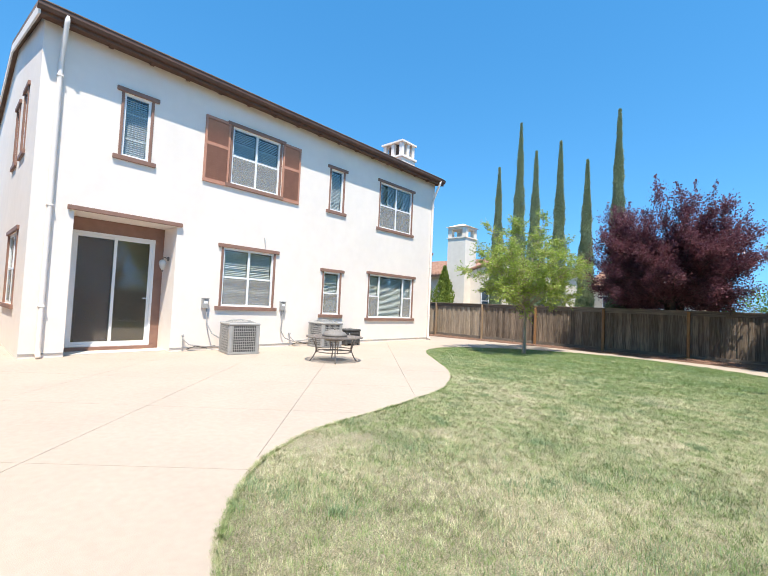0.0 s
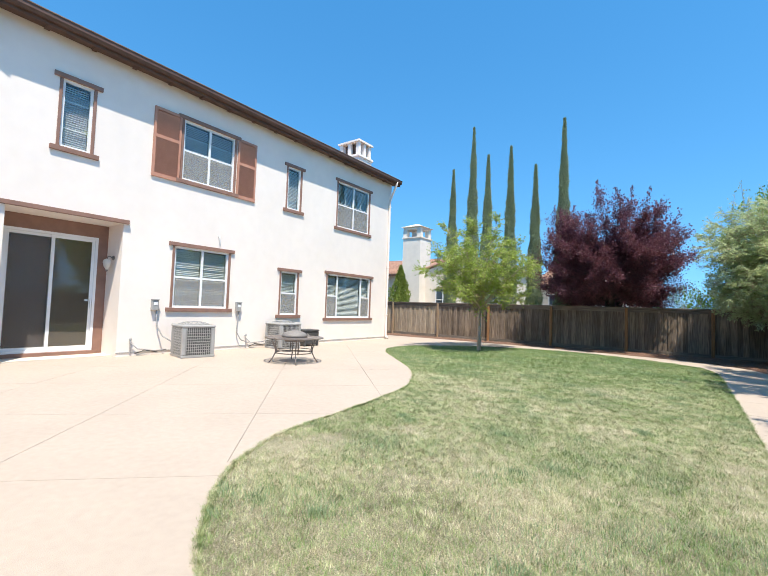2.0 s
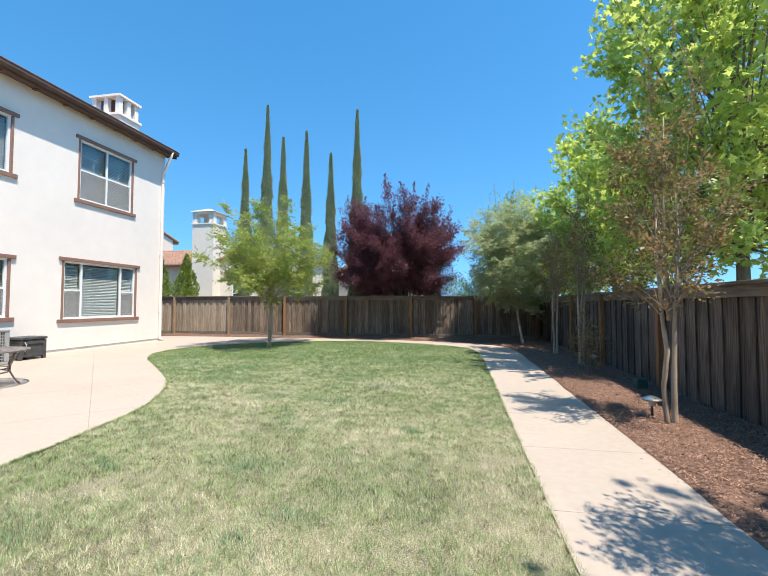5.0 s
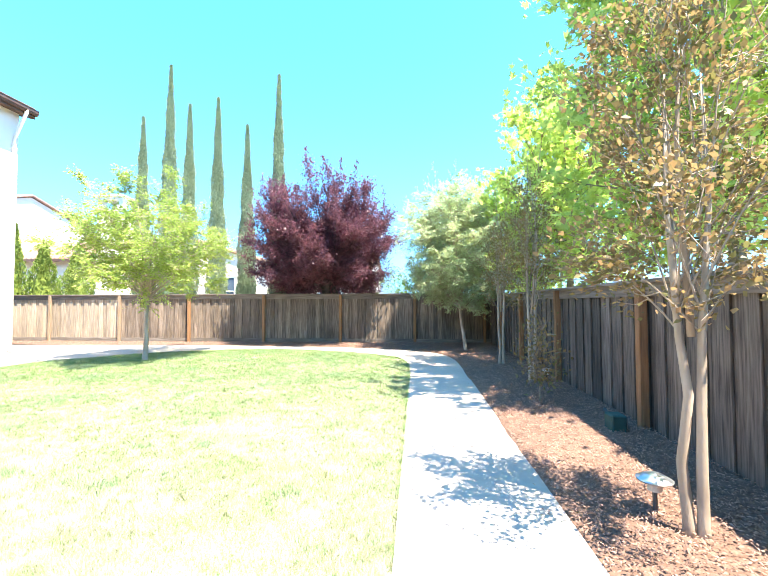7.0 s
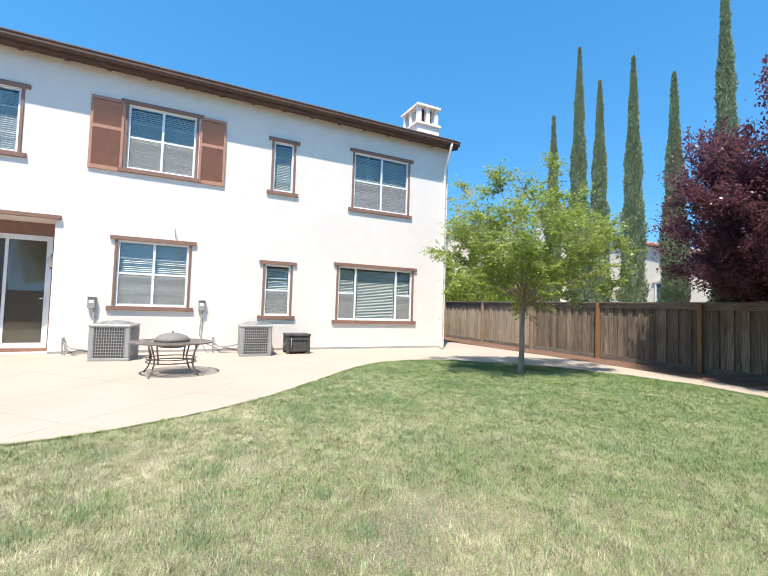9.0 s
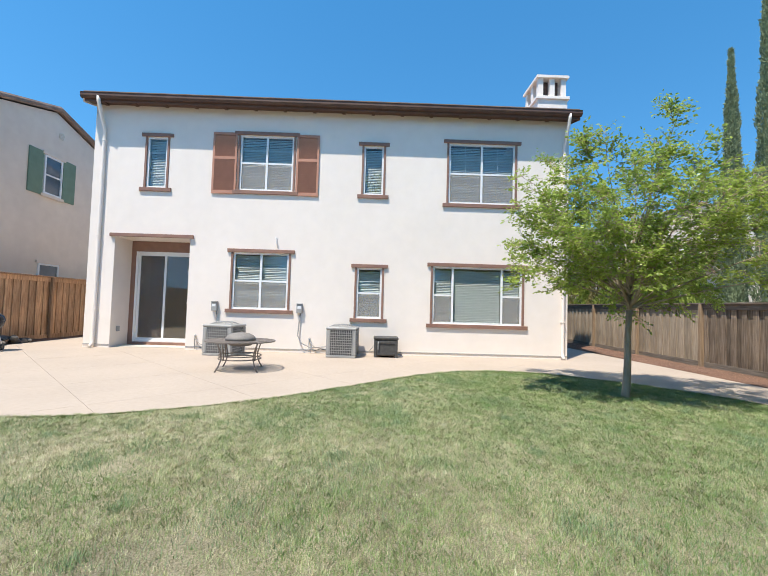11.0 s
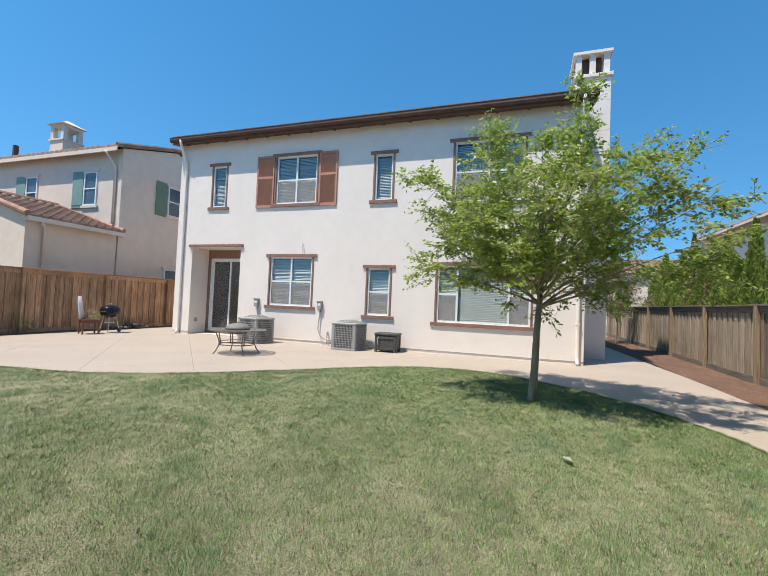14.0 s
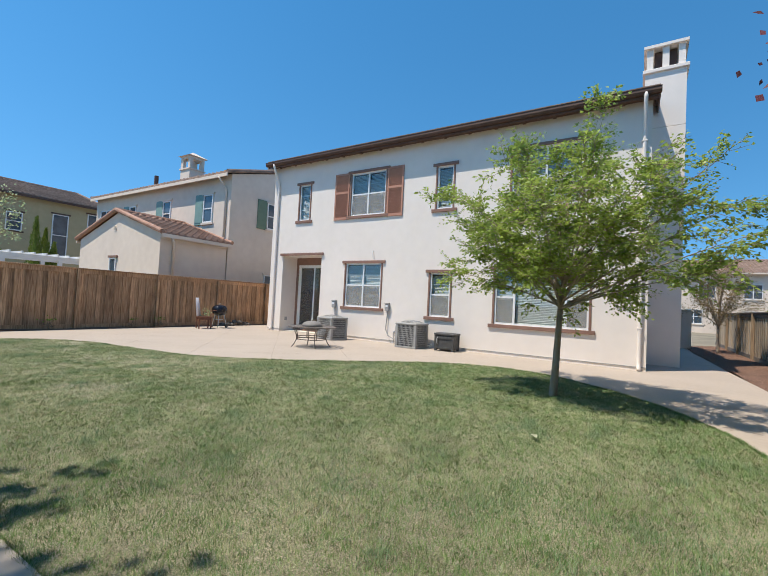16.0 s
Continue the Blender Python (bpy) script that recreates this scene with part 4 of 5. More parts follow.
def tree(name, base, fork, radius, centre, radii, limbs, twigs, leaves, leaf, leaf_mat, bark, label, seed, twig=0.7, low=-35, shape="blade", width=0.32, stems=1, lift=0.5, droop=0.0, shoots=0, group="", floor_z=0.25, limb=0.5, leader=0.55, spread=0.09, gap=0.0, reach=(0.72, 1.06), up=0.6, spray=0, boxy=1.0, tilt=0.0):
    """A trunk with limbs that reach the crown's uneven outline, twigs off them, and single leaves along the twigs,
    or, with spray, twiglets to both sides of each twig that carry their leaflets in two rows."""
    rng = np.random.default_rng(seed)
    t = thing(name, pose(*base), label, "tree", group)
    b = np.array(base, float)
    c, r3 = np.array(centre, float) - b, np.array(radii, float)
    trunk, branch = bmesh.new(), bmesh.new()
    top = np.array([c[0] * 0.5, c[1] * 0.5, fork])
    spine = []
    for k in range(stems):
        o = np.array([0.0, 0.0, 0.0]) if stems == 1 else np.array([math.cos(k * 2.4) * 1.3 * radius, math.sin(k * 2.4) * 1.3 * radius, 0])
        bend = rng.normal(0, 0.014, 3) * [1, 1, 0]
        e = top + (np.array([0, 0, 0]) if stems == 1 else o * 1.6)
        pts = [o + [0, 0, -0.05], o + [0, 0, 0.06], o * 0.9 + (e - o) * 0.35 + bend, o * 0.3 + (e - o * 0.3) * 0.7 - bend, e]
        girth = [radius * 1.45, radius * 1.15, radius, radius * 0.9, radius * 0.8]
        if stems > 1:  # each stem runs on up into the crown
            rise = c + [0, 0, r3[2] * leader * 0.7] - top
            pts += [e + rise * 0.4 + o * 0.8 + rng.normal(0, 0.02, 3), e + rise * 0.8 + o]
            girth += [radius * 0.5, radius * 0.2]
        add_tube(trunk, pts, girth, 9)
        spine.append(e)
    lead = top + (c + [0, 0, r3[2] * leader] - top) * [1, 1, 1]
    add_tube(branch, [top, top * 0.5 + lead * 0.5 + rng.normal(0, 0.06, 3), lead], [radius * 0.78, radius * 0.45, radius * 0.16], 6)
    pts_at, pts_dir, tips = [], [], []

    def curve(p0, p1, p2, u):
        u = np.asarray(u)[:, None]
        return (1 - u) ** 2 * p0 + 2 * u * (1 - u) * p1 + u * u * p2

    for k in range(limbs):
        az = k * 2.39996 + rng.uniform(-0.3, 0.3)
        el = math.asin(min(1, math.sin(radians(low)) + (1 - math.sin(radians(low))) * (k + 0.5) / limbs))
        q = np.array([math.cos(az) * math.cos(el) ** boxy, math.sin(az) * math.cos(el) ** boxy, math.sin(el)])
        end = c + r3 * q * rng.uniform(*reach)
        end[2] -= tilt * (end[1] - c[1])
        tips.append(end)
        s = rng.uniform(0, 0.75) * max(0.05, (q[2] + 0.6) / 1.6)
        start = spine[k % stems] + (lead - top) * s
        mid = start * 0.5 + end * 0.5 + np.array([0, 0, lift * np.linalg.norm(end - start) * 0.3])
        us = np.linspace(0, 1, 6)
        path = curve(start, mid, end, us)
        r0 = radius * limb * (1 - 0.5 * s)
        add_tube(branch, path, [r0 * (1 - 0.86 * u) for u in us], 5, False)
        for j in range(twigs):
            u = rng.uniform(0.28, 1.0)
            p = curve(start, mid, end, [u])[0]
            if rng.random() < gap and u < 0.75:
                continue
            out = (p - c) / r3
            tang = end - mid
            d = rng.normal(0, 0.6, 3) + out * 0.5 + tang / (np.linalg.norm(tang) + 1e-6) * 0.7 + [0, 0, 0.15 - droop]
            d /= np.linalg.norm(d)
            ln = twig * rng.uniform(0.45, 1.1)
            e = p + d * ln + [0, 0, -droop * ln * 0.5]
            add_tube(branch, [p, (p + e) / 2 + rng.normal(0, 0.03, 3), e], [max(0.004, r0 * 0.22), 0.004, 0.002], 3, False)
            m = max(1, int(leaves * rng.uniform(0.6, 1.3)))
            if spray:
                side = np.cross(d, [0, 0, 1]) / (np.linalg.norm(np.cross(d, [0, 0, 1])) + 1e-6)
                for q in range(spray):
                    td = d * 0.45 + side * (1 if q % 2 else -1) * rng.uniform(0.3, 1.1) + rng.normal(0, 0.22, 3) + [0, 0, 0.1 - droop]
                    td /= np.linalg.norm(td)
                    tp = p + (e - p) * rng.uniform(0.15, 1.0)
                    te = tp + td * twig * rng.uniform(0.3, 0.65)
                    add_tube(branch, [tp, te], [0.004, 0.0015], 3, False)
                    v = np.linspace(0.1, 1.05, m)
                    ts = np.cross(td, [0, 0, 1]) + rng.normal(0, 0.25, 3)
                    flip = np.where(np.arange(m) % 2, 1.0, -1.0)[:, None]
                    pts_at.append(tp + (te - tp) * v[:, None] + rng.normal(0, spread * 0.2, (m, 3)))
                    pts_dir.append(td * 0.75 + ts * flip + [0, 0, -0.2])
                continue
            u = rng.uniform(0.1, 1.05, m)[:, None]
            pts_at.append(p + (e - p) * u + rng.normal(0, spread, (m, 3)))
            pts_dir.append(np.repeat(d[None], m, 0))
    for k in range(min(shoots, len(tips))):
        p = tips[-1 - k]
        ln = rng.uniform(0.35, 0.85)
        e = p + [rng.normal(0, 0.1), rng.normal(0, 0.1), ln]
        add_tube(branch, [p, (p + e) / 2, e], [0.008, 0.006, 0.003], 3, False)
        m = int(leaves * 1.5)
        u = rng.uniform(0, 1, m)[:, None]
        pts_at.append(p + (e - p) * u + rng.normal(0, 0.07, (m, 3)) * (1.2 - np.clip(u, 0, 1)))
        pts_dir.append(np.repeat(((e - p) / ln)[None], m, 0))
    part("trunk", trunk, bark, t, smooth=True)
    part("branchwork", branch, bark, t, smooth=True)
    at, along = np.concatenate(pts_at), np.concatenate(pts_dir)
    low_z = floor_z - b[2]
    keep = at[:, 2] > low_z
    part("crown", leaf_mesh("crown", at[keep], along[keep], leaf, rng, shape, width, up, 0.28 if spray else 0.55), leaf_mat, t)
    return t


def column_tree(name, base, height, radius, count, sprig, mat, label, seed, group="", bare=0.0):
    """A narrow upright conifer: a dark stem and core, hidden by rising sprigs with an uneven outline."""
    rng = np.random.default_rng(seed)
    t = thing(name, pose(*base), label, "tree", group)
    part("trunk", tube([(0, 0, -0.05), (0, 0, 0.5), (0, 0, height * 0.9)], [0.1, 0.08, 0.015], 7), DARKBARK, t)
    u = rng.uniform(0.0, 1.0, count) ** 0.9
    a = rng.uniform(0, 6.28, count)
    prof = np.minimum(1.0, 0.75 + u * 2.2) * np.clip((1.01 - u) / 0.66, 0, 1) ** 0.9
    wob = 1 + 0.16 * np.sin(u * height * 3.1 + a * 2 + seed) + 0.1 * np.sin(u * height * 7.7 - a * 3) + rng.normal(0, 0.07, count)
    depth = rng.uniform(0.55, 1.0, count) ** 0.5
    r = radius * prof * wob * depth
    at = np.stack([r * np.cos(a), r * np.sin(a), 0.1 + u * (height - 0.2)], 1)
    along = np.stack([np.cos(a) * 0.35, np.sin(a) * 0.35, np.full(count, 1.6)], 1)
    core = [(max(0.01, radius * 0.62 * min(1.0, 0.75 + q * 2.2) * max(0.0, (1.0 - q) / 0.66 if q > 0.34 else 1.0) ** 0.9), 0.12 + q * (height - 0.5)) for q in (k / 14 for k in range(15))]
    if not bare:
        part("core", lathe(core, 10), mat, t, smooth=True)
    part("crown", leaf_mesh("crown", at, along, sprig, rng, "blade", 0.17, 0.1), mat, t)
    return t


tree("lawn_tree", (4.72, 13.48, -0.02), 1.38, 0.055, (4.7, 13.6, 2.82), (2.25, 2.3, 1.68), 38, 14, 12, 0.064, LEAF_LAWN, PALEBARK,
     "young green deciduous tree with a slim pale trunk in the lawn", 23, 0.5, -45, lift=0.15, spread=0.09, width=0.27, gap=0.28, droop=0.1, reach=(0.48, 1.02), up=0.45, leader=0.15, limb=0.36, spray=9, boxy=0.85, tilt=0.03)
for k, (x, h) in enumerate(((1.1, 8.25), (2.13, 10.15), (2.88, 8.65), (3.95, 8.85), (5.05, 7.8), (6.2, 9.6))):
    column_tree("cypress", (x, 18.42, 0), h, 0.3 + 0.012 * (h - 8), 26000, 0.085, LEAF_CYP, "tall slim dark green cypress behind the fence", 30 + k, "row of cypresses")
tree("plum_tree", (8.05, 18.95, 0), 1.95, 0.12, (8.0, 17.6, 3.15), (2.5, 2.05, 1.8), 165, 26, 56, 0.066, LEAF_PLUM, DARKBARK,
     "broad purple-leaved plum tree leaning over the fence", 41, 0.48, -60, limb=0.28, stems=3, lift=0.0, shoots=45, spread=0.085, width=0.3, droop=-0.1, reach=(0.5, 1.03), gap=0.1, up=0.6, floor_z=1.66, boxy=0.35, tilt=0.32)
tree("willow_tree", (12.43, 15.8, 0), 1.1, 0.045, (12.2, 16.3, 3.15), (1.45, 1.3, 1.85), 46, 14, 13, 0.08, LEAF_OLIVE, PALEBARK,
     "feathery grey-green tree on a slim trunk in the mulch", 42, 0.55, -52, lift=0.3, droop=0.25, width=0.17, shoots=8, spread=0.08, limb=0.35, spray=9)
tree("young_tree", (12.35, 19.3, 0), 1.5, 0.08, (12.6, 19.3, 3.6), (1.5, 1.4, 2.1), 34, 20, 24, 0.08, LEAF_MID, BARK,
     "green tree beyond the fence corner", 43, 0.6, -40, lift=0.4)
for k, (x, y, h, r, rz, full) in enumerate(((12.64, 3.4, 2.5, 0.46, 1.1, 28), (12.64, 6.72, 2.35, 0.62, 1.3, 28), (13.0, 11.3, 2.5, 0.36, 1.25, 15), (12.88, 13.2, 2.3, 0.36, 1.15, 15))):
    tree("crape_myrtle", (x, y, 0), 1.12, 0.028, (x, y, h), (r, r, rz), 28, 11, full, 0.044, LEAF_BRONZE, PALEBARK,
         "small crape myrtle with pale stems and bronze-green leaves in the mulch", 50 + k, 0.3, -50, stems=2, lift=0.6, group="crape myrtles along the fence", shoots=2, width=0.33, leader=0.8, spread=0.055, gap=0.2, limb=0.26, reach=(0.55, 1.15))
tree("maple_tree", (15.4, 10.1, 0), 2.2, 0.12, (15.45, 10.2, 5.8), (2.45, 3.1, 4.5), 100, 25, 14, 0.14, LEAF_MAPLE, BARK,
     "large bright green maple with lobed leaves beyond the fence", 61, 0.7, -64, "star", lift=0.3, spread=0.1, gap=0.5, limb=0.26, reach=(0.6, 1.08), up=0.7)
tree("maple_tree", (15.4, 15.9, 0), 2.0, 0.11, (15.1, 15.6, 4.4), (2.1, 2.4, 3.3), 72, 22, 15, 0.14, LEAF_MAPLE, BARK,
     "bright green maple with lobed leaves beyond the fence", 62, 0.6, -62, "star", lift=0.3, spread=0.1, gap=0.5, limb=0.26, reach=(0.6, 1.08), up=0.7)
tree("maple_tree", (16.0, 0.4, 0), 2.2, 0.12, (15.8, 0.7, 5.6), (2.2, 2.7, 3.8), 80, 22, 14, 0.15, LEAF_MAPLE, BARK,
     "large green maple beyond the fence mirrored in the windows", 64, 0.7, -60, "star", lift=0.3, spread=0.1, gap=0.5, limb=0.26, reach=(0.6, 1.08), up=0.7)
tree("garden_shrub", (10.9, 19.4, 0), 0.5, 0.05, (10.9, 19.3, 1.65), (1.5, 0.7, 0.85), 34, 14, 16, 0.075, LEAF_MID, BARK,
     "leafy green shrub growing behind the fence", 65, 0.45, -40, lift=0.3)["category"] = "shrub"
tree("maple_tree", (14.9, 20.0, 0), 1.8, 0.1, (14.5, 20.0, 4.0), (1.9, 1.6, 2.8), 46, 18, 16, 0.115, LEAF_MAPLE, BARK,
     "bright green maple near the fence corner", 63, 0.6, -60, "star", lift=0.3, spread=0.1, gap=0.5, reach=(0.6, 1.08), up=0.7)
for k, (x, h, r, dry) in enumerate(((-18.3, 3.9, 0.7, 0), (-16.4, 4.9, 0.62, 0), (-15.0, 3.9, 0.62, 0), (-13.6, 4.6, 0.62, 0), (-12.2, 5.3, 0.42, 1), (-11.1, 3.7, 0.6, 0), (-10.0, 4.8, 0.42, 1), (-8.8, 4.7, 0.72, 0), (-7.7, 3.6, 0.6, 0), (-6.6, 4.9, 0.5, 0), (-5.2, 4.1, 0.7, 0), (-3.6, 3.9, 0.75, 0))):
    column_tree("thuja", (x, 21.0, 0), h, r, 4200, 0.15, LEAF_DRY if dry else LEAF_THUJA, "browning thuja behind the fence" if dry else "bushy green thuja behind the fence", 70 + k, "row of thujas", dry)
tree("side_yard_tree", (-9.2, 17.2, 0), 0.95, 0.05, (-9.2, 17.2, 2.35), (1.3, 1.2, 1.4), 26, 16, 16, 0.06, LEAF_BRONZE, PALEBARK,
     "small bronze-leaved tree in the side yard mulch", 81, 0.45, -35, lift=0.5, shoots=5)
column_tree("thuja", (-1.95, 18.9, 0), 3.2, 0.24, 2200, 0.11, LEAF_THUJA, "slender green conifer above the fence", 82)
tree("garden_tree", (8.9, -4.7, 0), 1.8, 0.07, (8.6, -4.5, 3.7), (2.5, 1.6, 1.5), 26, 14, 14, 0.09, LEAF_OLIVE, BARK, "green tree in the next garden", 83, 0.7)
for k, (x, y, h) in enumerate(((2.45, -15.5, 5.4), (1.95, -15.6, 4.8), (1.5, -15.6, 4.0), (4.3, -15.5, 4.9))):
    column_tree("thuja", (x, y, 0), h, 0.42, 2600, 0.14, LEAF_THUJA, "slim green thuja in the next garden", 90 + k, "thujas in the next garden")


# ---- neighbouring houses ----
def tiles(name, o, u, v, mat, parent, step=0.3, row=0.4):
    """Barrel tiles on a slope: o the eave's end, u along the eave, v up the slope. Rows overlap with a real step."""
    o, u, v = (np.array(q, float) for q in (o, u, v))
    lu, lv = np.linalg.norm(u), np.linalg.norm(v)
    uu, vv = u / lu, v / lv
    nn = np.cross(uu, vv)
    nn *= 1 if nn[2] > 0 else -1
    cols, rows = max(1, round(lu / step)), max(1, round(lv / row))
    prof = [(0.0, 0.0), (0.1, 0.045), (0.25, 0.075), (0.4, 0.045), (0.5, 0.0), (0.75, -0.02)]
    xs = np.array([(c + a) / cols * lu for c in range(cols) for a, _ in prof] + [lu])
    hs = np.array([b for c in range(cols) for _, b in prof] + [0.0])
    verts, faces, n = [], [], len(xs)
    for r in range(rows):
        for q, lift in ((r / rows, 0.055), ((r + 1) / rows, 0.02)):
            verts.append(o + uu * xs[:, None] + vv * (q * lv) + nn * (hs[:, None] + lift))
        b = 2 * r * n
        i = np.arange(n - 1)
        faces.append(np.stack([b + i, b + i + 1, b + n + i + 1, b + n + i], 1))
        if r == 0:
            verts_low = o + uu * xs[:, None] + nn * -0.05
        else:
            faces.append(np.stack([b - n + i, b - n + i + 1, b + i + 1, b + i], 1))
    verts.append(verts_low)
    b = 2 * rows * n
    i = np.arange(n - 1)
    faces.append(np.stack([b + i, b + i + 1, i + 1, i], 1))
    part(name, numeric_mesh(name, np.concatenate(verts), np.concatenate(faces)), mat, parent)["kind"] = "stuff"


def flat_window(m, w, h, parent, trim=None):
    """A far window: frame, sash bars, header, sill and a dark glossy pane standing in a shallow box."""
    f = bars("window", -w / 2, w / 2, 0, h, 0.06, 0.0, 0.05, VINYL, parent)
    f.matrix_basis = m
    part("pane", box(-w / 2 + 0.06, w / 2 - 0.06, 0.004, 0.014, 0.06, h - 0.06), PANE, f)
    part("sash_rail", box(-w / 2 + 0.06, w / 2 - 0.06, 0.016, 0.045, h / 2 - 0.025, h / 2 + 0.025), VINYL, f)
    if w > 1.0:
        part("mullion", box(-0.03, 0.03, 0.0165, 0.0455, 0.06, h - 0.06), VINYL, f)
    if trim:
        part("header", box(-w / 2 - 0.1, w / 2 + 0.1, 0.0, 0.07, h + 0.003, h + 0.1), trim, f)
        part("sill", box(-w / 2 - 0.1, w / 2 + 0.1, 0.0, 0.07, -0.1, -0.003), trim, f)


PANE = surface("dark_reflecting_pane", (0.05, 0.07, 0.09), (0.1, 0.13, 0.16), 1.5, 0.05, 0.0, specular=0.8)


def gabled(parent, x0, x1, y0, y1, eave, slope, axis, wall, tile, fascia, over=0.35, base=-0.1):
    """Walls, gables and a tiled roof whose ridge runs along axis."""
    part("wall", box(x0, x1, y0, y1, base, eave), wall, parent)
    half = ((y1 - y0) if axis == "x" else (x1 - x0)) / 2
    rise = half * slope
    bm = bmesh.new()
    if axis == "x":
        ym = (y0 + y1) / 2
        tri = [[bm.verts.new(p) for p in ((x, y0, eave), (x, y1, eave), (x, ym, eave + rise))] for x in (x0, x1)]
    else:
        xm = (x0 + x1) / 2
        tri = [[bm.verts.new(p) for p in ((x0, y, eave), (x1, y, eave), (xm, y, eave + rise))] for y in (y0, y1)]
    bm.faces.new(tri[0])
    bm.faces.new(tri[1][::-1])
    for k in range(3):
        bm.faces.new((tri[0][k], tri[1][k], tri[1][(k + 1) % 3], tri[0][(k + 1) % 3]))
    bmesh.ops.recalc_face_normals(bm, faces=bm.faces)
    part("gable", bm, wall, parent)
    lo = eave - over * slope + 0.05
    if axis == "x":
        tiles("roof", (x0 - 0.12, y0 - over, lo), (x1 - x0 + 0.24, 0, 0), (0, half + over, rise + over * slope), tile, parent)
        tiles("roof", (x1 + 0.12, y1 + over, lo), (x0 - x1 - 0.24, 0, 0), (0, -half - over, rise + over * slope), tile, parent)
        for y in (y0 - over, y1 + over):
            part("fascia", box(x0 - 0.1, x1 + 0.1, y - 0.03, y + 0.03, lo - 0.16, lo - 0.01), fascia, parent)
        part("ridge_cap", tube([(x0 - 0.12, ym, eave + rise + 0.12), (x1 + 0.12, ym, eave + rise + 0.12)], 0.11, 8), tile, parent)
        for x in (x0 - 0.1, x1 + 0.1):
            part("verge", tube([(x, y0 - over, lo + 0.07), (x, ym, eave + rise + 0.13), (x, y1 + over, lo + 0.07)], 0.1, 8), tile, parent)
    else:
        tiles("roof", (x0 - over, y1 + 0.12, lo), (0, y0 - y1 - 0.24, 0), (half + over, 0, rise + over * slope), tile, parent)
        tiles("roof", (x1 + over, y0 - 0.12, lo), (0, y1 - y0 + 0.24, 0), (-half - over, 0, rise + over * slope), tile, parent)
        for x in (x0 - over, x1 + over):
            part("fascia", box(x - 0.03, x + 0.03, y0 - 0.1, y1 + 0.1, lo - 0.16, lo - 0.01), fascia, parent)
        part("ridge_cap", tube([(xm, y0 - 0.12, eave + rise + 0.12), (xm, y1 + 0.12, eave + rise + 0.12)], 0.11, 8), tile, parent)
        for y in (y0 - 0.1, y1 + 0.1):
            part("verge", tube([(x0 - over, y, lo + 0.07), (xm, y, eave + rise + 0.13), (x1 + over, y, lo + 0.07)], 0.1, 8), tile, parent)


def far_chimney(parent, x, y, w, z0, z1, wall):
    """A stucco chimney with an arched open top and a small hipped cap."""
    part("chimney", box(x - w / 2, x + w / 2, y - w / 2, y + w / 2, z0, z1 - 0.95), wall, parent)
    part("chimney_collar", box(x - w / 2 - 0.06, x + w / 2 + 0.06, y - w / 2 - 0.06, y + w / 2 + 0.06, z1 - 0.95, z1 - 0.87), wall, parent)
    bm = bmesh.new()
    for sx in (-1, 1):
        for sy in (-1, 1):
            add_box(bm, *sorted((x + sx * w / 2, x + sx * (w / 2 - 0.22 * w))), *sorted((y + sy * w / 2, y + sy * (w / 2 - 0.22 * w))), z1 - 0.87, z1 - 0.28)
    add_box(bm, x - w / 2, x + w / 2, y - w / 2, y + w / 2, z1 - 0.28, z1 - 0.12)
    add_box(bm, x - w * 0.1, x + w * 0.1, y - w * 0.1, y + w * 0.1, z1 - 0.87, z1 - 0.3)
    part("chimney_top", bm, wall, parent)
    bm = bmesh.new()
    k = w / 2 + 0.14
    a = [bm.verts.new((x + p * k, y + q * k, z1 - 0.12)) for p, q in ((-1, -1), (1, -1), (1, 1), (-1, 1))]
    b = [bm.verts.new((x + p * k * 0.12, y + q * k * 0.12, z1 + 0.2)) for p, q in ((-1, -1), (1, -1), (1, 1), (-1, 1))]
    bm.faces.new(a[::-1])
    bm.faces.new(b)
    for i in range(4):
        bm.faces.new((a[i], a[(i + 1) % 4], b[(i + 1) % 4], b[i]))
    part("chimney_cap", bm, wall, parent)


south_house = tagged(new("neighbour_house"), "beige stucco two-storey house with clay tile roof and teal shutters", "house")
gabled(south_house, -6.0, -0.65, -15.6, -2.05, 7.1, 0.28, "y", BEIGE, BROWNTILE, BEIGE)
gabled(south_house, -0.6, 2.55, -9.3, -2.07, 3.72, 0.3, "x", BEIGE, TILE, BEIGE, 0.25)
for y, w in ((-3.75, 0.75), (-7.4, 0.75), (-11.0, 0.75), (-14.2, 1.5)):
    flat_window(pose(-0.65, y, 4.85, 0, 0, -90), w, 1.4, south_house, BEIGE)
flat_window(pose(-3.3, -2.05, 4.85), 0.8, 1.35, south_house, BEIGE)
flat_window(pose(-3.35, -2.05, 1.1), 0.9, 1.35, south_house, BEIGE)
flat_window(pose(2.55, -5.85, 1.45, 0, 0, -90), 0.6, 1.3, south_house, BROWN)
for y in (-4.8, -8.45, -12.05):
    s = part("shutter", box(0.0, 0.62, 0.003, 0.045, 0, 1.55, 0.008), TEAL, south_house, m=pose(-0.65, y + 0.62, 4.75, 0, 0, -90))
    part("rail", box(0.03, 0.59, 0.046, 0.06, 0.12, 0.2), TEAL, s)
    part("rail", box(0.03, 0.59, 0.046, 0.06, 1.35, 1.43), TEAL, s)
for x in (-2.86, -4.34):
    part("shutter", box(0, 0.6, 0.003, 0.045, 0, 1.5, 0.008), SAGE, south_house, m=pose(x, -2.05, 4.78))
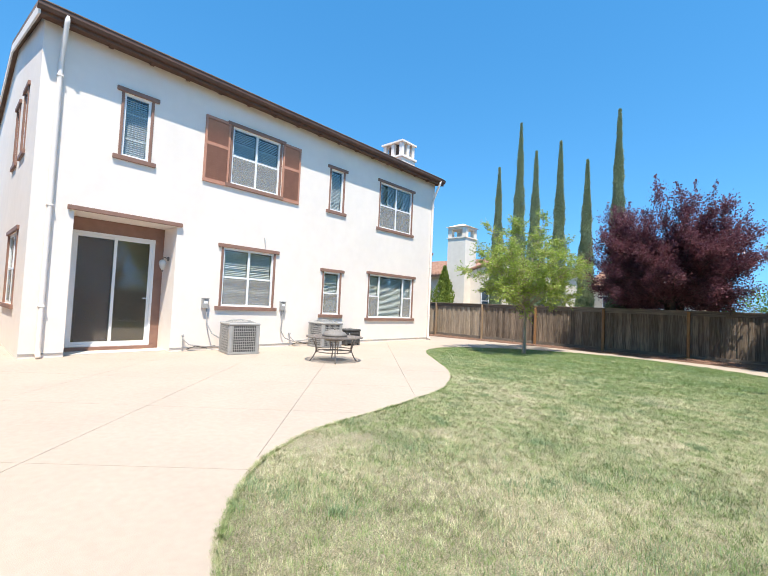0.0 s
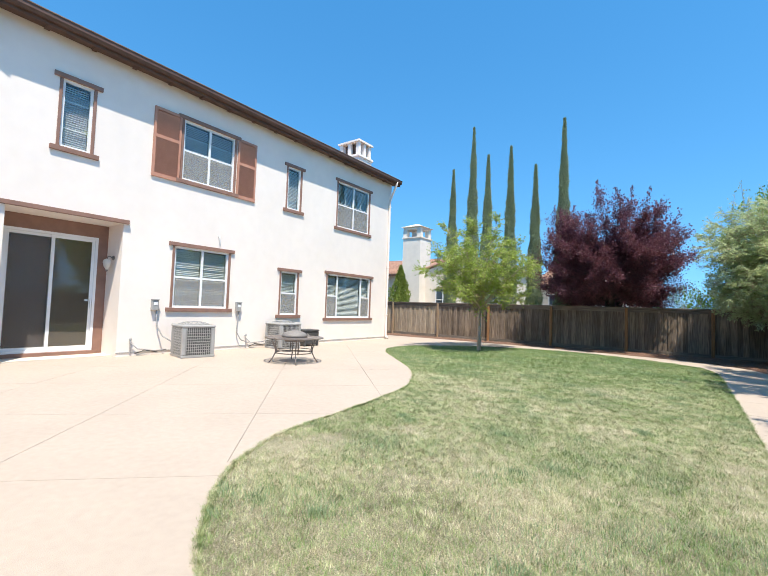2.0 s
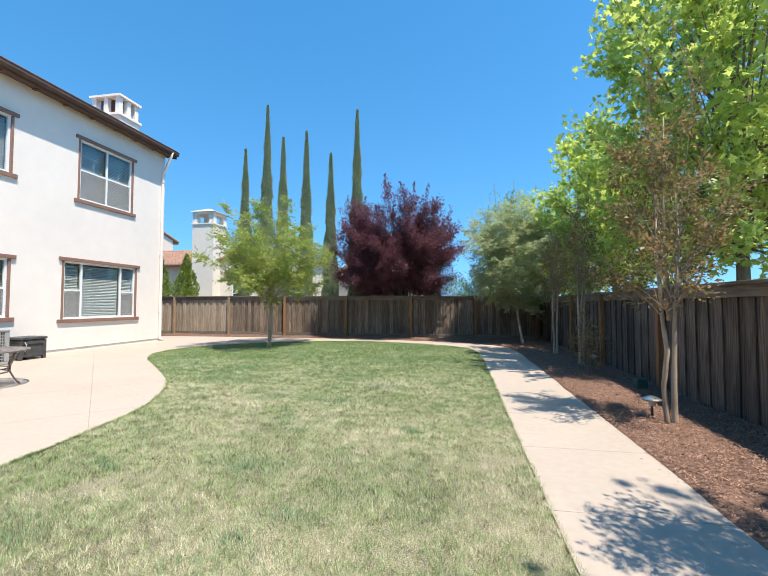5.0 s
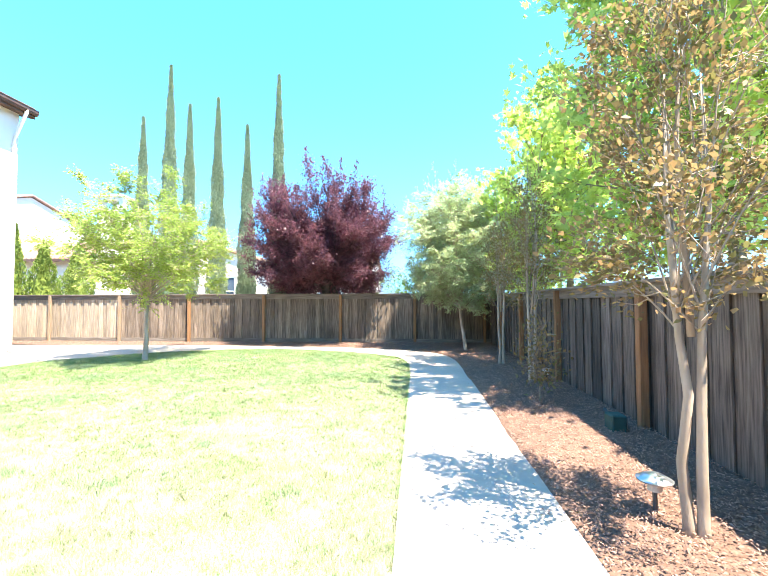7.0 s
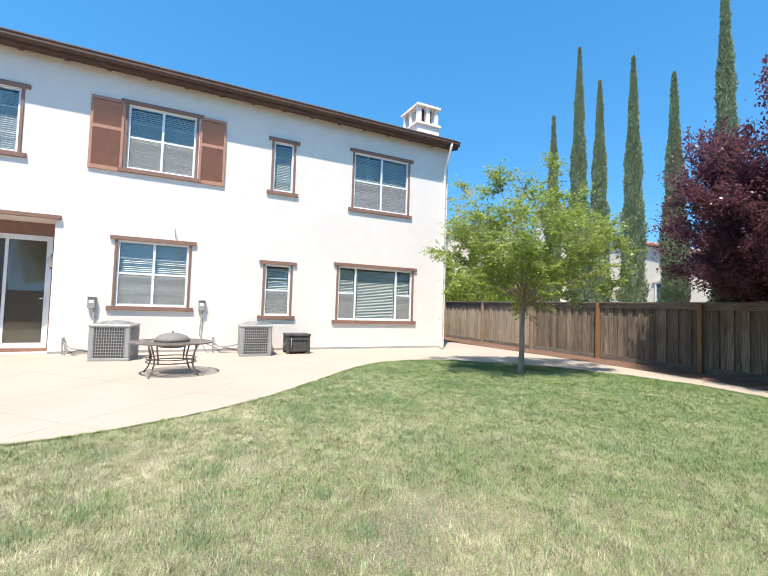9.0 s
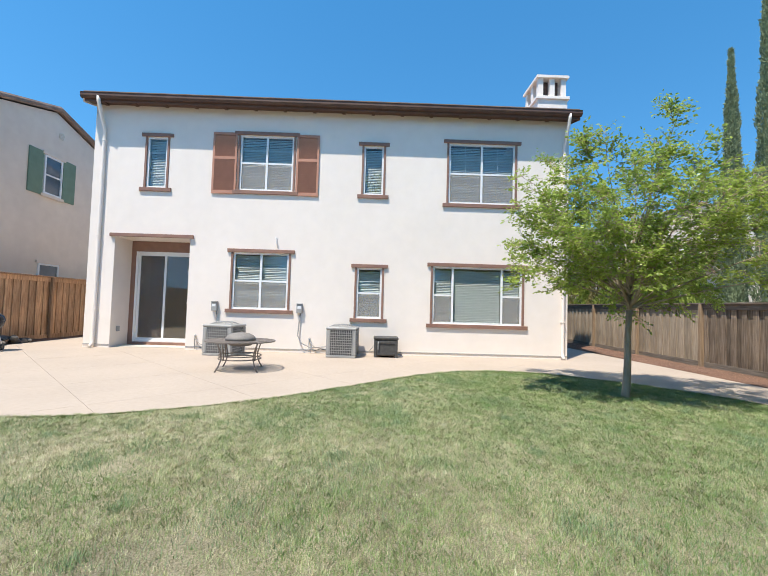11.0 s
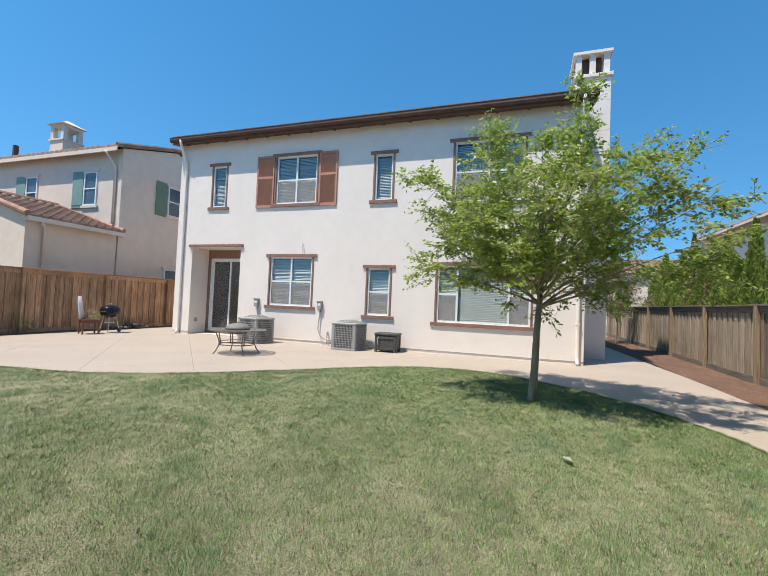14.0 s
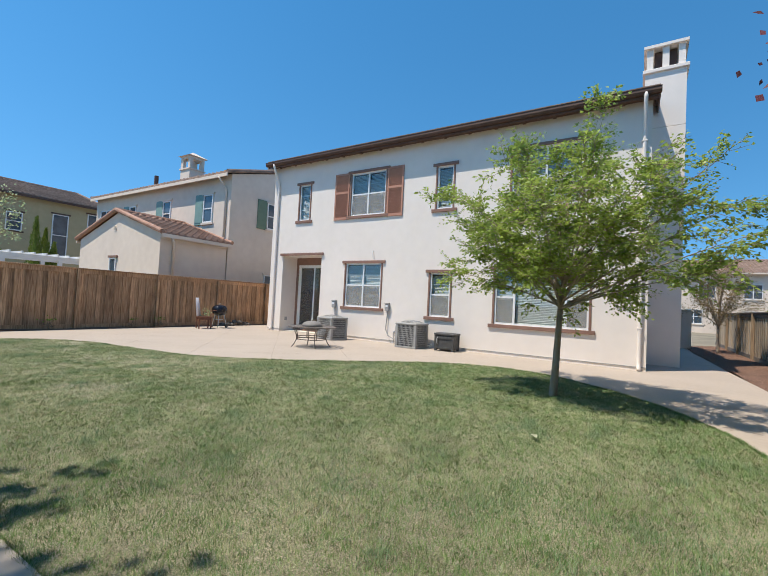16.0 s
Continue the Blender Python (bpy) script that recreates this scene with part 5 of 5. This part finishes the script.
for (x, y, rz) in ((2.55, -5.85, -90), (-3.6, -2.05, 0)):
    bm = bmesh.new()
    for k in range(8):
        a = k * math.pi / 4
        add_tube(bm, [(0.12 * math.cos(a), 0.012, 0.12 * math.sin(a)), (0.12 * math.cos(a + 0.785), 0.012, 0.12 * math.sin(a + 0.785))], 0.018, 5)
        add_tube(bm, [(0, 0.01, 0), (0.12 * math.cos(a), 0.01, 0.12 * math.sin(a))], 0.014, 5)
    part("gable_vent", bm, CREAM, south_house, m=pose(x, y, 4.1 if x > 0 else 7.1, 0, 0, rz))
part("downspout", tube([(-0.27, -2.55, 6.95), (-0.32, -2.5, 6.8), (-0.59, -2.35, 6.35), (-0.59, -2.35, 4.05)], 0.05, 8), BEIGE, south_house, smooth=True)
part("downspout", tube([(2.2, -1.84, 3.55), (2.1, -1.86, 3.4), (2.0, -2.0, 3.25), (2.0, -2.0, 0.0)], 0.05, 8), BEIGE, south_house, smooth=True)
far_chimney(south_house, -3.0, -9.1, 0.95, 7.2, 9.75, BEIGE)
part("vent_pipe", tube([(-1.6, -10.5, 7.3), (-1.6, -10.5, 8.3)], 0.12, 8), DARKBROWN, south_house)

west_house = tagged(new("neighbour_house"), "yellow stucco two-storey house with brown tile roof", "house")
gabled(west_house, -3.1, 14.0, -31.0, -20.0, 7.3, 0.3, "x", YELLOW, BROWNTILE, DARKBROWN, 0.5)
for x, w, z, h in ((2.25, 0.85, 4.8, 1.2), (-0.25, 0.95, 3.4, 2.9), (-2.35, 0.95, 4.9, 1.8), (5.5, 0.9, 4.7, 1.5), (9.5, 0.9, 4.7, 1.5)):
    flat_window(pose(x, -20.0, z), w, h, west_house, DARKBROWN)
part("vent_pipe", tube([(2.5, -24.0, 8.2), (2.5, -24.0, 9.3)], 0.12, 8), DARKBROWN, west_house)
trellis = thing("pergola", pose(2.3, -13.5, -0.35), "white wooden pergola in the next garden", "pergola")
for x in (-2.4, 0.0, 2.4):
    for y in (-1.2, 1.2):
        part("post", box(x - 0.09, x + 0.09, y - 0.09, y + 0.09, -0.1, 3.05), VINYL, trellis)
for y in (-1.2, 1.2):
    part("beam", box(-2.9, 2.9, y - 0.06, y + 0.06, 3.05, 3.25), VINYL, trellis)
for k in range(12):
    part("slat", box(-2.8 + k * 0.5, -2.74 + k * 0.5, -1.6, 1.6, 3.25, 3.37), VINYL, trellis)

north_house = tagged(new("neighbour_house"), "cream stucco house with clay tile roof and chimney tower", "house")
gabled(north_house, -15.0, -6.6, 27.5, 36.0, 4.1, 0.32, "x", BEIGE, TILE, DARKBROWN, 0.5)
gabled(north_house, -6.5, 2.2, 26.5, 38.0, 3.7, 0.3, "y", CREAM, TILE, DARKBROWN, 0.4)
gabled(north_house, 2.3, 8.2, 29.0, 38.0, 3.3, 0.32, "x", CREAM, TILE, DARKBROWN, 0.5)
far_chimney(north_house, -5.85, 26.4, 1.5, -0.1, 7.4, CREAM)
for x, w, z, h in ((-12.0, 1.0, 1.2, 1.5), (-3.6, 1.2, 1.2, 1.6), (0.4, 1.2, 1.2, 1.6)):
    flat_window(pose(x, 27.5 if x < -7 else 26.5, z, 0, 0, 180), w, h, north_house, BEIGE)
for x in (3.6, 5.8):
    flat_window(pose(x, 29.0, 1.1, 0, 0, 180), 1.3, 1.5, north_house, BEIGE)

corner_house = tagged(new("neighbour_house"), "beige two-storey house with clay tile roof beyond the thujas", "house")
gabled(corner_house, -29.0, -17.5, 27.0, 38.0, 7.6, 0.3, "x", BEIGE, TILE, BEIGE, 0.7)
for x in (-27.0, -24.0, -20.5):
    flat_window(pose(x, 27.0, 4.9, 0, 0, 180), 1.1, 1.4, corner_house, BEIGE)
street_house = tagged(new("neighbour_house"), "grey-beige two-storey house with tile roof across the street", "house")
gabled(street_house, -52.0, -40.0, 12.0, 34.0, 6.0, 0.28, "y", BEIGE, BROWNTILE, BEIGE, 0.5)
for y, z in ((17.0, 3.4), (20.0, 3.4), (23.5, 3.4), (27.0, 3.9), (23.5, 0.8), (19.0, 0.8)):
    flat_window(pose(-40.0, y, z, 0, 0, -90), 1.4, 1.4, street_house, CREAM)
side = tagged(new("side_gate_wall"), "dark shaded stucco return wall at the side yard's end", "wall", kind="structure")
part("wall", box(-10.6, -10.4, 14.8, 16.45, -0.08, 1.6), BEIGE, side)
part("coping", box(-10.66, -10.34, 14.8, 16.5, 1.6, 1.68, 0.01), BEIGE, side)


# ---- things on the patio and along the wall ----
def condenser(name, m, label):
    """An outdoor condenser: coil body, wire guard, corner posts, top pan and fan grille."""
    w, h = 0.75, 0.76
    c = thing(name, m, label, "air conditioner", "pair of condensers")
    k = w / 2
    part("base_pan", box(-k, k, -k, k, 0.0, 0.06, 0.012), METAL, c)
    part("coil", box(-k + 0.035, k - 0.035, -k + 0.035, k - 0.035, 0.06, h - 0.08), COIL, c)
    post = as_mesh("corner_post", box(-0.05, 0.05, -0.05, 0.05, 0.06, h - 0.07, 0.018))
    post.materials.append(METAL)
    for x in (-k + 0.05, k - 0.05):
        for y in (-k + 0.05, k - 0.05):
            part("corner_post", post, METAL, c, m=pose(x, y, 0))
    for rz in (0, 90, 180, 270):
        bm = bmesh.new()
        for j in range(1, 10):
            z = 0.06 + (h - 0.14) * j / 10
            add_box(bm, -k + 0.09, k - 0.09, -k - 0.004, -k + 0.006, z - 0.008, z + 0.008)
        for j in range(13):
            x = -k + 0.1 + (w - 0.2) * j / 12
            add_box(bm, x - 0.006, x + 0.006, -k - 0.008, -k - 0.002, 0.06, h - 0.07)
        part("louvre_guard", bm, METAL, c, m=pose(0, 0, 0, 0, 0, rz))
    part("top_pan", box(-k - 0.008, k + 0.008, -k - 0.008, k + 0.008, h - 0.07, h - 0.005, 0.02), METAL, c)
    bm = bmesh.new()
    for r, z in ((0.1, 0.06), (0.18, 0.055), (0.26, 0.04), (0.33, 0.012)):
        ring = [(r * math.cos(a), r * math.sin(a), h + z) for a in (2 * math.pi * q / 20 for q in range(21))]
        add_tube(bm, ring, 0.006, 4)
    for q in range(12):
        a = 2 * math.pi * q / 12
        add_tube(bm, [(0.05 * math.cos(a), 0.05 * math.sin(a), h + 0.06), (0.2 * math.cos(a), 0.2 * math.sin(a), h + 0.05), (0.35 * math.cos(a), 0.35 * math.sin(a), h - 0.002)], 0.005, 4)
    part("fan_grille", bm, METAL, c)
    part("fan_hub", lathe([(0.06, h + 0.045), (0.06, h + 0.07), (0.02, h + 0.075)], 14), METAL, c)
    return c


condenser("condenser", pose(0.8, 5.72, 0.0, 0, 0, -9), "pale grey air conditioning condenser on the concrete below the window")
condenser("condenser", pose(0.55, 8.66, 0.0, 0, 0, -3), "pale grey air conditioning condenser beside the narrow window")


def fire_table(m):
    """A round cast-metal fire pit table: pierced rim, bowl, mesh dome, splayed legs and a ring."""
    t = thing("fire_pit_table", m, "round bronze metal fire pit table with a mesh dome lid", "table")
    H, R, r = 0.57, 0.66, 0.29
    bm = bmesh.new()
    for a, b in ((R, R - 0.035), (r + 0.03, r), (0.47, 0.455)):
        for z0, z1 in ((H - 0.02, H),):
            n = 40
            q = [[bm.verts.new((x * math.cos(2 * math.pi * i / n), x * math.sin(2 * math.pi * i / n), z)) for i in range(n)] for x, z in ((a, z0), (a, z1), (b, z1), (b, z0))]
            for j in range(4):
                for i in range(n):
                    bm.faces.new((q[j][i], q[j][(i + 1) % n], q[(j + 1) % 4][(i + 1) % n], q[(j + 1) % 4][i]))
    part("table_rim", bm, BRONZE, t)
    bm = bmesh.new()
    n = 48
    for i in range(n):
        a, b = 2 * math.pi * i / n, 2 * math.pi * (i + 1) / n
        for r0, r1 in ((r + 0.02, 0.46), (0.465, R - 0.02)):
            for p, q in ((a, b), (b, a)):
                add_tube(bm, [(r0 * math.cos(p), r0 * math.sin(p), H - 0.01), ((r0 + r1) / 2 * math.cos((p + q) / 2), (r0 + r1) / 2 * math.sin((p + q) / 2), H - 0.008), (r1 * math.cos(q), r1 * math.sin(q), H - 0.01)], 0.009, 4)
    part("pierced_top", bm, BRONZE, t)
    part("fire_bowl", lathe([(0.06, H - 0.12), (0.2, H - 0.1), (r + 0.01, H - 0.02), (r - 0.01, H - 0.02), (0.19, H - 0.085), (0.05, H - 0.105)], 28), BRONZE, t, smooth=True)
    part("mesh_dome", lathe([(r, H), (r * 0.96, H + 0.05), (r * 0.82, H + 0.095), (r * 0.55, H + 0.13), (r * 0.25, H + 0.145), (0.02, H + 0.15)], 28), MESHGREY, t, smooth=True)
    part("dome_knob", lathe([(0.012, H + 0.148), (0.022, H + 0.165), (0.012, H + 0.18)], 10), BRONZE, t)
    for k in range(4):
        a = math.pi / 4 + k * math.pi / 2
        ca, sa = math.cos(a), math.sin(a)
        for off in (-0.055, 0.055):
            pts = [(0.52, H - 0.02), (0.47, H - 0.12), (0.415, H - 0.26), (0.41, 0.22), (0.47, 0.09), (0.54, 0.0)] if off < 0 else [(0.44, H - 0.02), (0.43, H - 0.12), (0.4, H - 0.26), (0.4, 0.2)]
            part("leg" if off < 0 else "brace", tube([(q * ca - off * 0.5 * sa, q * sa + off * 0.5 * ca, z) for q, z in pts], 0.014, 8), BRONZE, t, smooth=True)
    bm = bmesh.new()
    add_tube(bm, [(0.4 * math.cos(2 * math.pi * i / 28), 0.4 * math.sin(2 * math.pi * i / 28), 0.22) for i in range(29)], 0.012, 6)
    add_tube(bm, [(0.4 * math.cos(2 * math.pi * i / 28), 0.4 * math.sin(2 * math.pi * i / 28), 0.28) for i in range(29)], 0.01, 6)
    part("leg_ring", bm, BRONZE, t, smooth=True)


fire_table(pose(3.08, 6.86, 0.0, 0, 0, 12))

bin_ = thing("outdoor_cooler", pose(0.4, 9.77, 0, 0, 0, 0), "small dark grey plastic outdoor cooler with panelled sides", "cooler")
part("body", box(-0.22, 0.22, -0.29, 0.29, 0.05, 0.46, 0.012), PLASTIC, bin_)
part("lid", box(-0.25, 0.25, -0.32, 0.32, 0.461, 0.52, 0.012), PLASTIC, bin_, "slightly paler overhanging lid")
for x in (-0.2, 0.2):
    for y in (-0.27, 0.27):
        part("leg", box(x - 0.035, x + 0.035, y - 0.035, y + 0.035, 0.0, 0.455, 0.006), PLASTIC, bin_)
part("front_rail", box(0.221, 0.24, -0.23, 0.23, 0.36, 0.42, 0.004), PLASTIC, bin_)
part("front_rail", box(0.221, 0.24, -0.23, 0.23, 0.07, 0.12, 0.004), PLASTIC, bin_)
part("handle", tube([(0.235, -0.2, 0.2), (0.28, -0.2, 0.24), (0.28, -0.2, 0.36), (0.235, -0.2, 0.4)], 0.012, 8), METAL, bin_)
part("cord", tube([(0.1, -0.3, 0.3), (0.12, -0.42, 0.15), (0.16, -0.6, 0.03), (0.2, -0.75, 0.02)], 0.008, 6), CABLE, bin_)


def disconnect(y, z, drop, label):
    """A wall-mounted electrical box with its conduit down to the unit."""
    d = thing("electrical_box", pose(0, y, z, 0, 0, -90), label, "electrical box", "pair of electrical boxes")
    part("cover", box(-0.075, 0.075, 0.003, 0.1, 0, 0.24, 0.008), METAL, d)
    part("hood", box(-0.08, 0.08, 0.003, 0.12, 0.241, 0.262, 0.004), METAL, d)
    part("label_plate", box(-0.045, 0.045, 0.101, 0.104, 0.12, 0.19), VINYL, d)
    part("conduit", tube(drop, 0.016, 8), CABLE, d, smooth=True)


disconnect(5.14, 1.06, [(-0.05, 0.05, 0.0), (-0.06, 0.05, -0.2), (-0.08, 0.06, -0.4), (-0.16, 0.2, -0.62), (-0.3, 0.42, -0.75)], "grey electrical disconnect box with conduit on the stucco")
disconnect(7.42, 1.06, [(-0.03, 0.05, 0.0), (0.0, 0.05, -0.25), (0.02, 0.06, -0.6), (-0.1, 0.1, -0.8), (-0.35, 0.16, -0.9), (-0.75, 0.25, -0.86), (-0.9, 0.35, -0.8)], "grey electrical disconnect box with a bowed conduit")


def pipes(y, label, s):
    """A hose bib stub and small pipes low on the wall."""
    h = thing("wall_pipe", pose(0, y, 0, 0, 0, -90), label, "pipe", "low wall pipes")
    part("stub", tube([(0, 0.0, 0.36), (0, 0.05, 0.37), (0.01, 0.06, 0.3), (0.0, 0.05, 0.02)], 0.013, 8), CABLE, h)
    part("tap", lathe([(0.03, 0.36), (0.035, 0.38), (0.02, 0.41)], 10), METAL, h, m=pose(0, 0.04, 0))
    part("line", tube([(0, 0.05, 0.3), (-0.15 * s, 0.06, 0.16), (-0.35 * s, 0.06, 0.13), (-0.55 * s, 0.07, 0.1), (-0.78 * s, 0.12, 0.12)], 0.012, 6), CABLE, h, smooth=True)
    part("line", tube([(-0.1 * s, 0.05, 0.05), (-0.3 * s, 0.06, 0.12), (-0.6 * s, 0.07, 0.06)], 0.01, 6), PLASTIC, h, smooth=True)


pipes(4.66, "grey hose tap with thin pipes on the wall", 1)
pipes(7.72, "bundle of insulated lines beside the condenser", 1)
hook = thing("wall_vent_pipe", pose(0, 6.73, 2.8, 0, 0, -90), "small white bent pipe above the window header", "pipe")
part("pipe", tube([(0, 0.0, 0.28), (0.02, 0.06, 0.29), (0.0, 0.07, 0.22), (-0.03, 0.06, 0.02)], 0.012, 8), VINYL, hook, smooth=True)

lantern = thing("wall_lantern", pose(-0.42, ALCOVE[1], 2.12, 0, 0, 180), "bronze wall lantern with a frosted glass shade in the doorway", "lamp")
part("backplate", lathe([(0.055, 0.0), (0.055, 0.015), (0.04, 0.03)], 16), BRONZE, lantern, m=pose(0, 0.0, 0.12, -90))
part("arm", tube([(0, 0.02, 0.12), (0, 0.08, 0.15), (0, 0.13, 0.13), (0, 0.13, 0.09)], 0.012, 8), BRONZE, lantern, smooth=True)
part("shade", lathe([(0.025, 0.09), (0.07, 0.06), (0.085, -0.0), (0.06, -0.1), (0.02, -0.16)], 16), LAMPGLASS, lantern, m=pose(0, 0.13, 0), smooth=True)
part("finial", lathe([(0.02, -0.16), (0.025, -0.18), (0.005, -0.21)], 10), BRONZE, lantern, m=pose(0, 0.13, 0))
outlet = thing("outdoor_outlet", pose(-0.3, ALCOVE[0], 0.42, 0, 0, 0), "grey covered outlet on the doorway's side", "outlet")
part("cover", box(-0.05, 0.05, 0.001, 0.05, 0, 0.14, 0.006), METAL, outlet)

# kettle grill
grill = thing("kettle_grill", pose(1.4, 0.45, 0, 0, 0, 20), "black enamel kettle grill on three aluminium legs", "grill")
part("bowl", lathe([(0.08, 0.48), (0.2, 0.52), (0.265, 0.6), (0.285, 0.7), (0.28, 0.705), (0.2, 0.7)], 28), ENAMEL, grill, smooth=True)
lid = part("lid", lathe([(0.29, 0.706), (0.292, 0.725), (0.275, 0.8), (0.21, 0.87), (0.1, 0.905), (0.02, 0.91)], 28), ENAMEL, grill, "glossy black domed lid", smooth=True)
part("lid_handle", tube([(-0.06, 0, 0.905), (-0.055, 0, 0.95), (0.055, 0, 0.95), (0.06, 0, 0.905)], 0.014, 8), ALU, lid)
for k in range(3):
    a = 0.5 + k * 2.094
    part("leg", tube([(0.18 * math.cos(a), 0.18 * math.sin(a), 0.56), (0.31 * math.cos(a), 0.31 * math.sin(a), 0.01 if k == 0 else 0.09)], 0.014, 8), ALU, grill)
part("ash_pan", lathe([(0.02, 0.3), (0.14, 0.32), (0.15, 0.34), (0.02, 0.33)], 18), ALU, grill)
for k in (1, 2):
    a = 0.5 + k * 2.094
    part("wheel", lathe([(0.03, -0.02), (0.075, -0.018), (0.075, 0.018), (0.03, 0.02)], 18), PLASTIC, grill, m=pose(0.32 * math.cos(a), 0.32 * math.sin(a), 0.076, 90, 0, 0))
part("side_handle", tube([(0.28, -0.08, 0.68), (0.35, -0.06, 0.69), (0.35, 0.06, 0.69), (0.28, 0.08, 0.68)], 0.012, 8), REDWOOD, grill)

# wooden chair with a leaning cushion
chair = thing("wooden_chair", pose(2.1, 0.5, 0, 0, 0, 160), "reddish wooden chair with a pale cushion leaning on it", "chair")
part("seat", box(-0.24, 0.24, -0.22, 0.22, 0.42, 0.455, 0.006), REDWOOD, chair)
for x in (-0.21, 0.21):
    for y in (-0.19, 0.19):
        part("leg", box(x - 0.022, x + 0.022, y - 0.022, y + 0.022, 0, 0.42, 0.004), REDWOOD, chair)
for y in (-0.19, 0.19):
    part("apron", box(-0.19, 0.19, y - 0.012, y + 0.012, 0.34, 0.42), REDWOOD, chair)
cushion = thing("seat_cushion", pose(2.27, 0.42, 0.458, 0, 0, 128), "thin pale lilac cushion standing on the wooden chair", "cushion")
bm = box(-0.022, 0.022, -0.2, 0.2, 0.0, 0.7)
for v in bm.verts:
    if v.co.z > 0.3:
        v.co.x, v.co.y = v.co.x * 0.5 - 0.1, v.co.y * 0.75
bmesh.ops.bevel(bm, geom=bm.edges[:], offset=0.008, segments=2, affect="EDGES")
part("pad", bm, CLOTH, cushion, m=pose(0, 0, 0.004), smooth=True)
pot = tree("potted_plant", (2.02, 0.5, 0.456), 0.06, 0.008, (2.02, 0.5, 0.56), (0.07, 0.07, 0.08), 8, 4, 4, 0.05, LEAF_OLIVE, BARK, "small grey-green plant standing on the chair", 95, 0.08)
pot["category"] = "plant"

rng = random.Random(5)
for k in range(9):
    bm = bmesh.new()
    bmesh.ops.create_icosphere(bm, subdivisions=2, radius=1.0)
    q = rng.random() * 50
    for v in bm.verts:
        v.co *= 0.85 + 0.35 * noise.noise(v.co * 1.3 + Vector((q, 0, 0)))
        v.co = Vector((v.co.x * 0.17, v.co.y * 0.13, v.co.z * 0.09))
    r = tagged(part("rock", bm, ROCK, m=pose(-0.35 + 0.16 * k * 0.9 - 0.3, -0.42 + rng.uniform(-0.12, 0.1), 0.06 + (0.1 if k in (3, 4) else 0), 0, 0, rng.uniform(0, 360))), "dark rough rock piled at the foot of the fence", "rock", "pile of rocks")
for k, (x, y) in enumerate(((4.2, -0.5), (3.2, -0.55), (6.6, -0.5))):
    t = tree("small_plant", (x, y, 0.0), 0.05, 0.006, (x, y, 0.12), (0.13, 0.11, 0.12), 9, 5, 5, 0.06, LEAF_MID, BARK, "small green plant sprouting from the mulch", 96 + k, 0.09, -20, group="plants by the fence")
    t["category"] = "plant"
shrub = tree("small_shrub", (12.7, 9.85, 0.0), 0.2, 0.012, (12.7, 9.85, 0.6), (0.13, 0.14, 0.5), 14, 7, 7, 0.05, LEAF_BRONZE, BARK, "upright bronze-leaved shrub in the bark mulch", 110, 0.22, -40, lift=0.6, floor_z=0.06)
shrub["category"] = "shrub"

# low fixtures in the bed
for x, y in ((12.56, 6.98), (13.2, 11.2)):
    light = thing("path_light", pose(x, y, 0.0), "low dark path light with a pale round cap", "lamp", "path lights in the mulch")
    part("stake", tube([(0, 0, -0.05), (0, 0, 0.2)], 0.014, 8), PLASTIC, light)
    part("cap", lathe([(0.1, 0.2), (0.105, 0.21), (0.05, 0.24), (0.01, 0.25)], 20), ALU, light)
    part("lens", lathe([(0.04, 0.14), (0.045, 0.199), (0.01, 0.1995)], 14), LAMPGLASS, light)
valve = thing("valve_box", pose(13.12, 8.7, 0.0), "dark green plastic irrigation valve cover in the mulch", "box")
part("cover", box(-0.075, 0.075, -0.09, 0.09, 0.0, 0.17, 0.015), surface("green_plastic", (0.02, 0.06, 0.05), (0.035, 0.085, 0.07), 8, 0.6, 0.0), valve)
part("pipe", tube([(0.02, 0.1, 0.04), (0.1, 0.35, 0.05), (0.2, 0.7, 0.04)], 0.02, 8), PLASTIC, valve)
fallen = thing("fallen_leaf", pose(7.2, 13.7, 0.035, 0, 0, 30), "single pale curled leaf lying on the lawn", "leaf")
bm = bmesh.new()
vs = [bm.verts.new(p) for p in ((0, 0, 0), (0.06, 0.035, 0.012), (0.15, 0, 0.004), (0.06, -0.035, 0.012), (0.06, 0, 0.0))]
for q in ((0, 4, 1), (1, 4, 2), (2, 4, 3), (3, 4, 0)):
    bm.faces.new([vs[i] for i in q])
bmesh.ops.solidify(bm, geom=bm.faces[:], thickness=0.002)
part("blade", bm, surface("pale_dry_leaf", (0.5, 0.52, 0.36), (0.62, 0.62, 0.45), 20, 0.7, 0.0), fallen)
